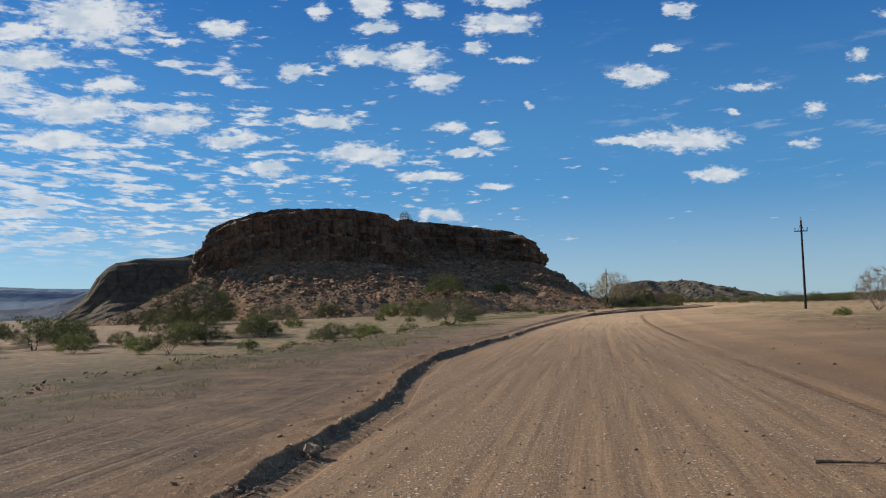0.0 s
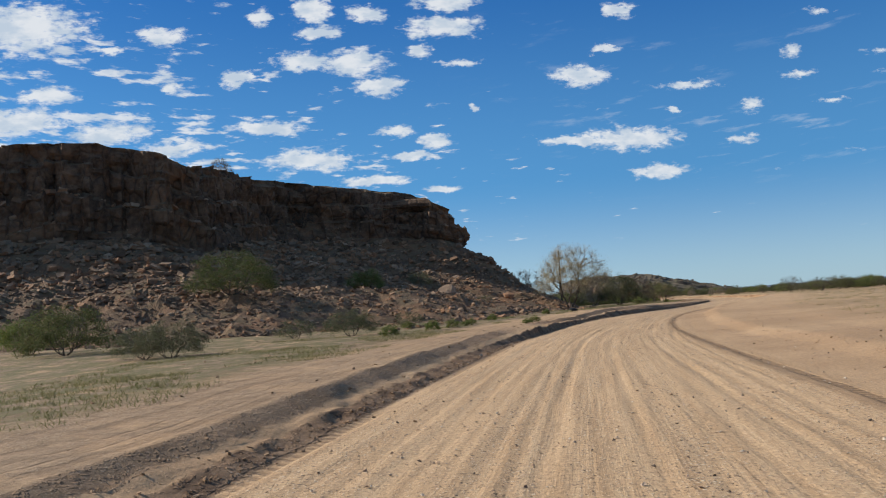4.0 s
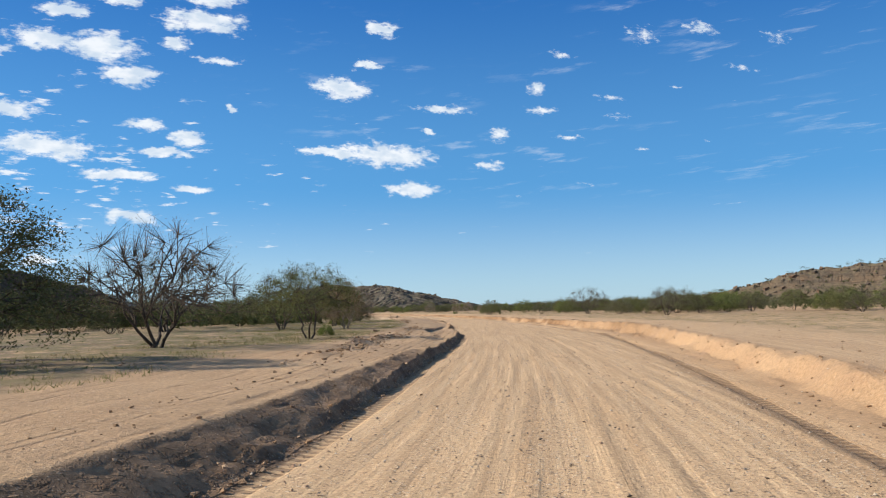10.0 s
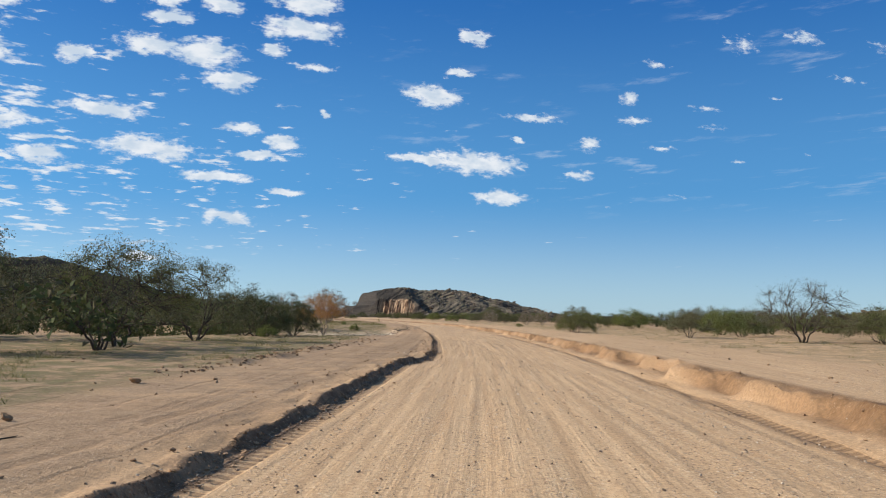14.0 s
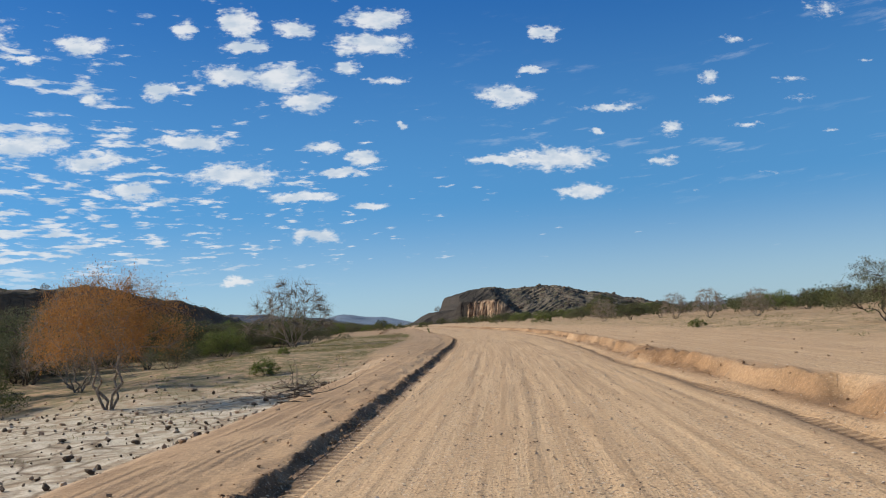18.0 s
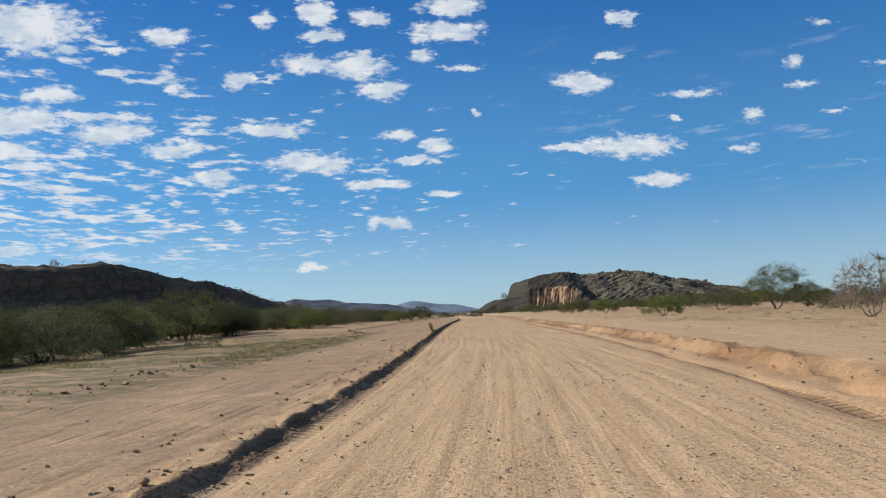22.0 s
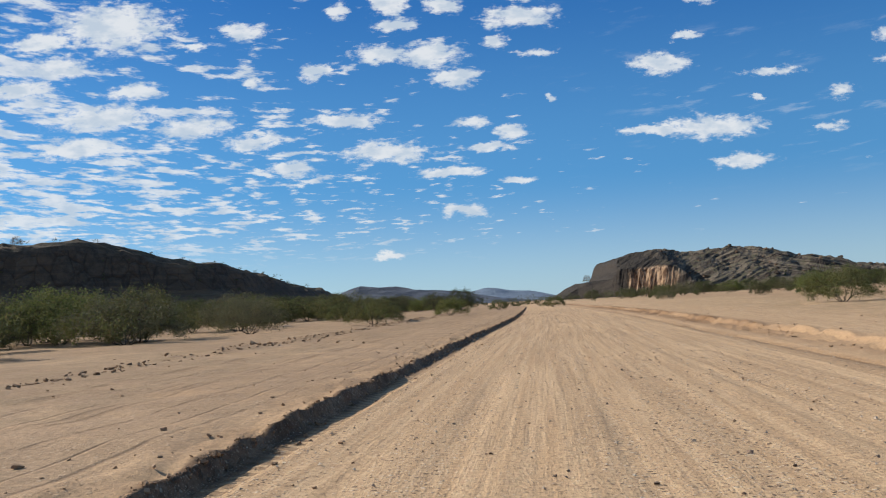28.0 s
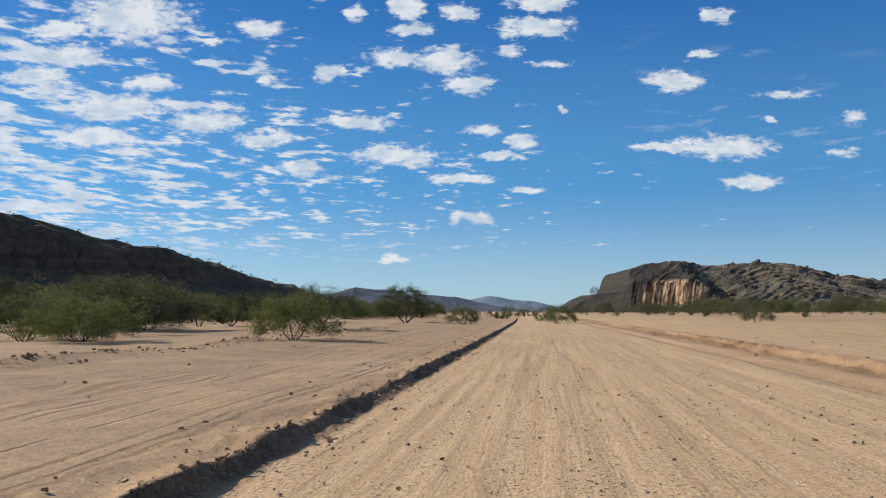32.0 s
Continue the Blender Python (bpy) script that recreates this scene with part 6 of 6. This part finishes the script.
def brush_pile(x, y, wide, seed):
    """A heap of dry flood-borne branches."""
    rnd = random.Random(seed)
    root = new("brush_pile")
    for k in range(26):
        wood = ([], [])
        p = Vector((rnd.gauss(0, 0.3) * wide, rnd.gauss(0, 0.3) * wide, 0.03 + 0.30 * rnd.random() ** 2))
        way = Vector((rnd.gauss(0, 1), rnd.gauss(0, 1), rnd.uniform(-0.05, 0.3))).normalized()
        for j in range(4):
            b = p + way * rnd.uniform(0.12, 0.26)
            tube(*wood, p, b, 0.014 - 0.003 * j, 0.011 - 0.003 * j, 5)
            if j:
                tube(*wood, b, b + Vector((rnd.gauss(0, 0.14), rnd.gauss(0, 0.14), abs(rnd.gauss(0, 0.1)))), 0.005, 0.002, 4)
            p, way = b, (way + Vector((rnd.gauss(0, 0.3), rnd.gauss(0, 0.3), rnd.gauss(0, 0.1)))).normalized()
        mesh_object("branch", *wood, BARK if k % 3 else BARK_PALE, root)
    root.matrix_basis = pose(x, y, height_at(x, y))
    return tagged(root, "heap of dry broken branches at the riverbed's edge", "brush pile")


brush_pile(*on_road(340.5, -4.6), 1.3, 71)
brush_pile(*on_road(344.0, -5.4), 0.8, 72)



def nest(x, y, z, size, seed):
    """A woven straw ball of a bird's nest with loose ends."""
    rnd = random.Random(seed)
    bm = bmesh.new()
    bmesh.ops.create_icosphere(bm, subdivisions=2, radius=size / 2)
    for v in bm.verts:
        v.co *= rnd.uniform(0.85, 1.12)
        v.co.z *= 0.85
    vs, fs = [tuple(v.co) for v in bm.verts], [tuple(v.index for v in f.verts) for f in bm.faces]
    bm.free()
    for _ in range(60):
        a = Vector((rnd.gauss(0, 1), rnd.gauss(0, 1), rnd.gauss(0, 0.8))).normalized() * size * 0.45
        b = a + Vector((rnd.gauss(0, 1), rnd.gauss(0, 1), rnd.gauss(0, 1))) * size * 0.16
        tube(vs, fs, a, b, 0.006, 0.003, 3)
    ob = mesh_object("nest", vs, fs, STRAW)
    ob.matrix_basis = pose(x, y, z)
    return tagged(ob, "woven brown straw bird nest in the thorn tree", "nest", "nests in the thorn tree")


for k, (dx, dy, up, size) in enumerate(((0.1, 0.2, 2.75, 0.28), (0.95, -0.1, 2.25, 0.30), (0.8, 0.3, 2.0, 0.22), (0.2, -0.4, 2.3, 0.24), (-0.2, 0.3, 2.1, 0.22), (0.4, 0.1, 2.45, 0.20))):
    nest(75.1 + dx, 229.5 + dy, height_at(75.1, 229.5) + up, size, 80 + k)



def stone(x, y, size, mat, label):
    v, f = ROCKS_FINE[RS.randint(len(ROCKS_FINE))]
    ob = mesh_object("stone", v * size, f, mat)
    ob.matrix_basis = pose(x, y, height_at(x, y) + 0.22 * size, RS.uniform(-20, 20), RS.uniform(-20, 20), RS.uniform(0, 360))
    return tagged(ob, label, "stone", "single stones beside the road")


stone(-1.1, 9.9, 0.36, STONE, "grey-brown rock at the foot of the soil bank")
stone(5.5, 44.3, 0.24, PEBBLE, "pale stone on the broken bank")
stone(21.0, 101.7, 0.17, PEBBLE, "pale stone on the loose soil slope")
stone(73.2, 217.3, 0.30, STONE, "dark rock on the washed sand")
stone(131.9, 421.0, 0.24, STONE, "dark brown angular rock beside the bank's edge")
for x, y, size in ((88.3, 252.7, 0.24), (87.1, 247.1, 0.22), (125.1, 372.9, 0.14), (126.4, 437.2, 0.42), (132.7, 490.6, 0.36), (136.2, 488.9, 0.20), (135.2, 491.1, 0.22), (137.4, 486.1, 0.15)):
    stone(x, y, size, CLOD, "brown clod lying on the sandy verge")

# pebbles, clods and grass
CHIPS = [(v, f[:4]) for v, f in TINY]
rs = np.random.RandomState(23)
many = 48000
S_ = rs.uniform(-2, 590, many)
D_ = np.choose(rs.randint(0, 4, many), (rs.normal(-2.2, 0.5, many), rs.normal(0.3, 1.0, many), rs.normal(3.2, 0.9, many), rs.uniform(-3.3, 5.5, many)))
S_, D_ = S_[(D_ > -3.4) & (D_ < 5.5)], D_[(D_ > -3.4) & (D_ < 5.5)]
Q_ = 0.016 + 0.050 * rs.uniform(size=len(S_)) ** 3.2
Y_ = np.interp(S_, AXIS_S, AXIS[:, 1])
L_ = np.interp(Y_, AXIS[:, 1], AXIS_LEAN)
K_ = 1 / np.sqrt(1 + L_ * L_)
X_ = np.interp(S_, AXIS_S, AXIS[:, 0]) + D_ * K_
Y_ = Y_ - D_ * L_ * K_
Z_ = ground_height(X_, Y_)
scatter("gravel", CHIPS, [(x, y, z + 0.2 * q, q) for x, y, z, q in zip(X_, Y_, Z_, Q_)], PEBBLE, "loose small gravel stones on the road", "gravel", rs)


def verge_scatter(name, shapes, count, pick, low, high, mat, label, category, seed, power=3.0):
    rs = np.random.RandomState(seed)
    S_, D_, Q_ = [], [], []
    for _ in range(count):
        s, d = pick(rs)
        S_.append(s), D_.append(d), Q_.append(low + (high - low) * rs.uniform() ** power)
    S_, D_ = np.array(S_), np.array(D_)
    Y = np.interp(S_, AXIS_S, AXIS[:, 1])
    L = np.interp(Y, AXIS[:, 1], AXIS_LEAN)
    K = 1 / np.sqrt(1 + L * L)
    X, Y = np.interp(S_, AXIS_S, AXIS[:, 0]) + D_ * K, Y - D_ * L * K
    Z = ground_height(X, Y)
    return scatter(name, shapes, [(x, y, z + 0.2 * q, q) for x, y, z, q in zip(X, Y, Z, Q_)], mat, label, category, rs)


def by_left_bank(rs):
    s = rs.uniform(0, 590)
    return s, float(left_foot(s)) - rs.choice((rs.normal(-0.05, 0.10), rs.normal(0.05, 0.07), rs.uniform(0.3, 2.1) if 110 < s < 245 else rs.normal(0.3, 0.5)))


def left_verge(rs):
    s = rs.uniform(0, 590)
    return s, float(left_foot(s)) - 0.5 - abs(rs.normal(0, 6.0))


def right_verge(rs):
    s = rs.uniform(0, 590)
    return s, float(table(s, RIGHT_FOOT)) + abs(rs.normal(0, 6.0))


def in_river(rs):
    return rs.normal(340, 10), -rs.uniform(5.0, 20.0)


verge_scatter("bank_clods", SLABS, 15000, by_left_bank, 0.016, 0.065, CLOD, "broken soil clods along the graded bank", "soil", 31)
def along_windrow(rs):
    while True:
        s = rs.uniform(-2, 590)
        if rs.uniform() < 0.5 * float(table(s, WINDROW_SIZE)):
            return s, float(table(s, WINDROW)) + rs.normal(0, 0.35)


def right_bank(rs):
    s = rs.uniform(60, 590)
    return s, float(table(s, RIGHT_FOOT)) + float(table(s, RIGHT_WIDTH)) * rs.normal(0.8, 0.25)


verge_scatter("windrow_clods", SLABS, 4200, along_windrow, 0.03, 0.12, CLOD, "low broken windrow of soil clods on the verge", "soil", 35)
verge_scatter("right_bank_clods", SLABS, 2600, right_bank, 0.02, 0.07, CLOD, "crumbled orange soil clods on the cut bank", "soil", 36)
verge_scatter("verge_stones", SLABS, 1900, left_verge, 0.018, 0.085, CLOD, "scattered stones on the sandy verge", "stones", 32, 4.0)
verge_scatter("right_stones", SLABS, 2200, right_verge, 0.02, 0.08, CLOD, "scattered stones and clods on the open sand", "stones", 33, 4.0)
def coarse_gravel(rs):
    while True:
        s, d = rs.uniform(-2, 585), rs.choice((rs.normal(2.4, 0.9), rs.normal(1.2, 0.5), rs.normal(-0.6, 0.5)))
        if d < 4.6 and lattice(np.array([s / 6.0]), np.array([d / 0.8]), 67)[0] > -0.1:
            return s, d


verge_scatter("coarse_gravel", SLABS, 6000, coarse_gravel, 0.010, 0.038, DARK_GRAVEL, "dark angular gravel lying loose on the road", "gravel", 38, 3.5)
verge_scatter("flood_debris", ROCKS, 420, in_river, 0.07, 0.30, DEBRIS, "dark clumps of flood debris on the dry riverbed", "debris", 37)
verge_scatter("river_stones", ROCKS, 1700, in_river, 0.03, 0.22, PEBBLE, "pale stones in the dry riverbed", "stones", 34)


def grass(name, count, pick, label, seed, tall=0.10):
    rs = np.random.RandomState(seed)
    spots = [pick(rs) for _ in range(count)]
    vs, fs = [], []
    S_, D_ = np.array(spots).T
    Y = np.interp(S_, AXIS_S, AXIS[:, 1])
    L = np.interp(Y, AXIS[:, 1], AXIS_LEAN)
    K = 1 / np.sqrt(1 + L * L)
    X, Y = np.interp(S_, AXIS_S, AXIS[:, 0]) + D_ * K, Y - D_ * L * K
    Z = ground_height(X, Y, False)
    keep = fractal(X / 4.0, Y / 4.0, 91, 3) > -0.05
    for x, y, z in zip(X[keep], Y[keep], Z[keep]):
        for _ in range(12):
            a, w = rs.uniform(0, 6.28), rs.uniform(0.005, 0.014)
            h = tall * rs.uniform(0.3, 1.2)
            bx, by = x + rs.normal(0, 0.13), y + rs.normal(0, 0.13)
            tx, ty = bx + rs.normal(0, 0.9) * h, by + rs.normal(0, 0.9) * h
            n = len(vs)
            vs += [(bx - w * math.cos(a), by - w * math.sin(a), z - 0.02), (bx + w * math.cos(a), by + w * math.sin(a), z - 0.02), (tx, ty, z + h)]
            fs.append((n, n + 1, n + 2))
    return tagged(mesh_object(name, vs, fs, GRASS), label, "grass", kind="stuff")


def grass_left(rs):
    while True:
        s, d = rs.uniform(10, 470), -rs.uniform(7.2, 17.0)
        if rs.uniform() < 0.5 * float(table(s, [(0, 0.5), (60, 1), (100, 2), (170, 1.6), (200, 0.6), (236, 1.6), (262, 1.2), (310, 0.8), (325, 0.1), (362, 0.3), (370, 2), (430, 2), (445, 0.6), (460, 0.1)])):
            return s, d


def grass_right(rs):
    return rs.uniform(30, 470), rs.uniform(11, 32)


grass("verge_grass", 20000, grass_left, "sparse short green grass on the sandy verge", 41, 0.11)
grass("plain_grass", 5000, grass_right, "sparse dry tufts on the open sand", 42, 0.13)
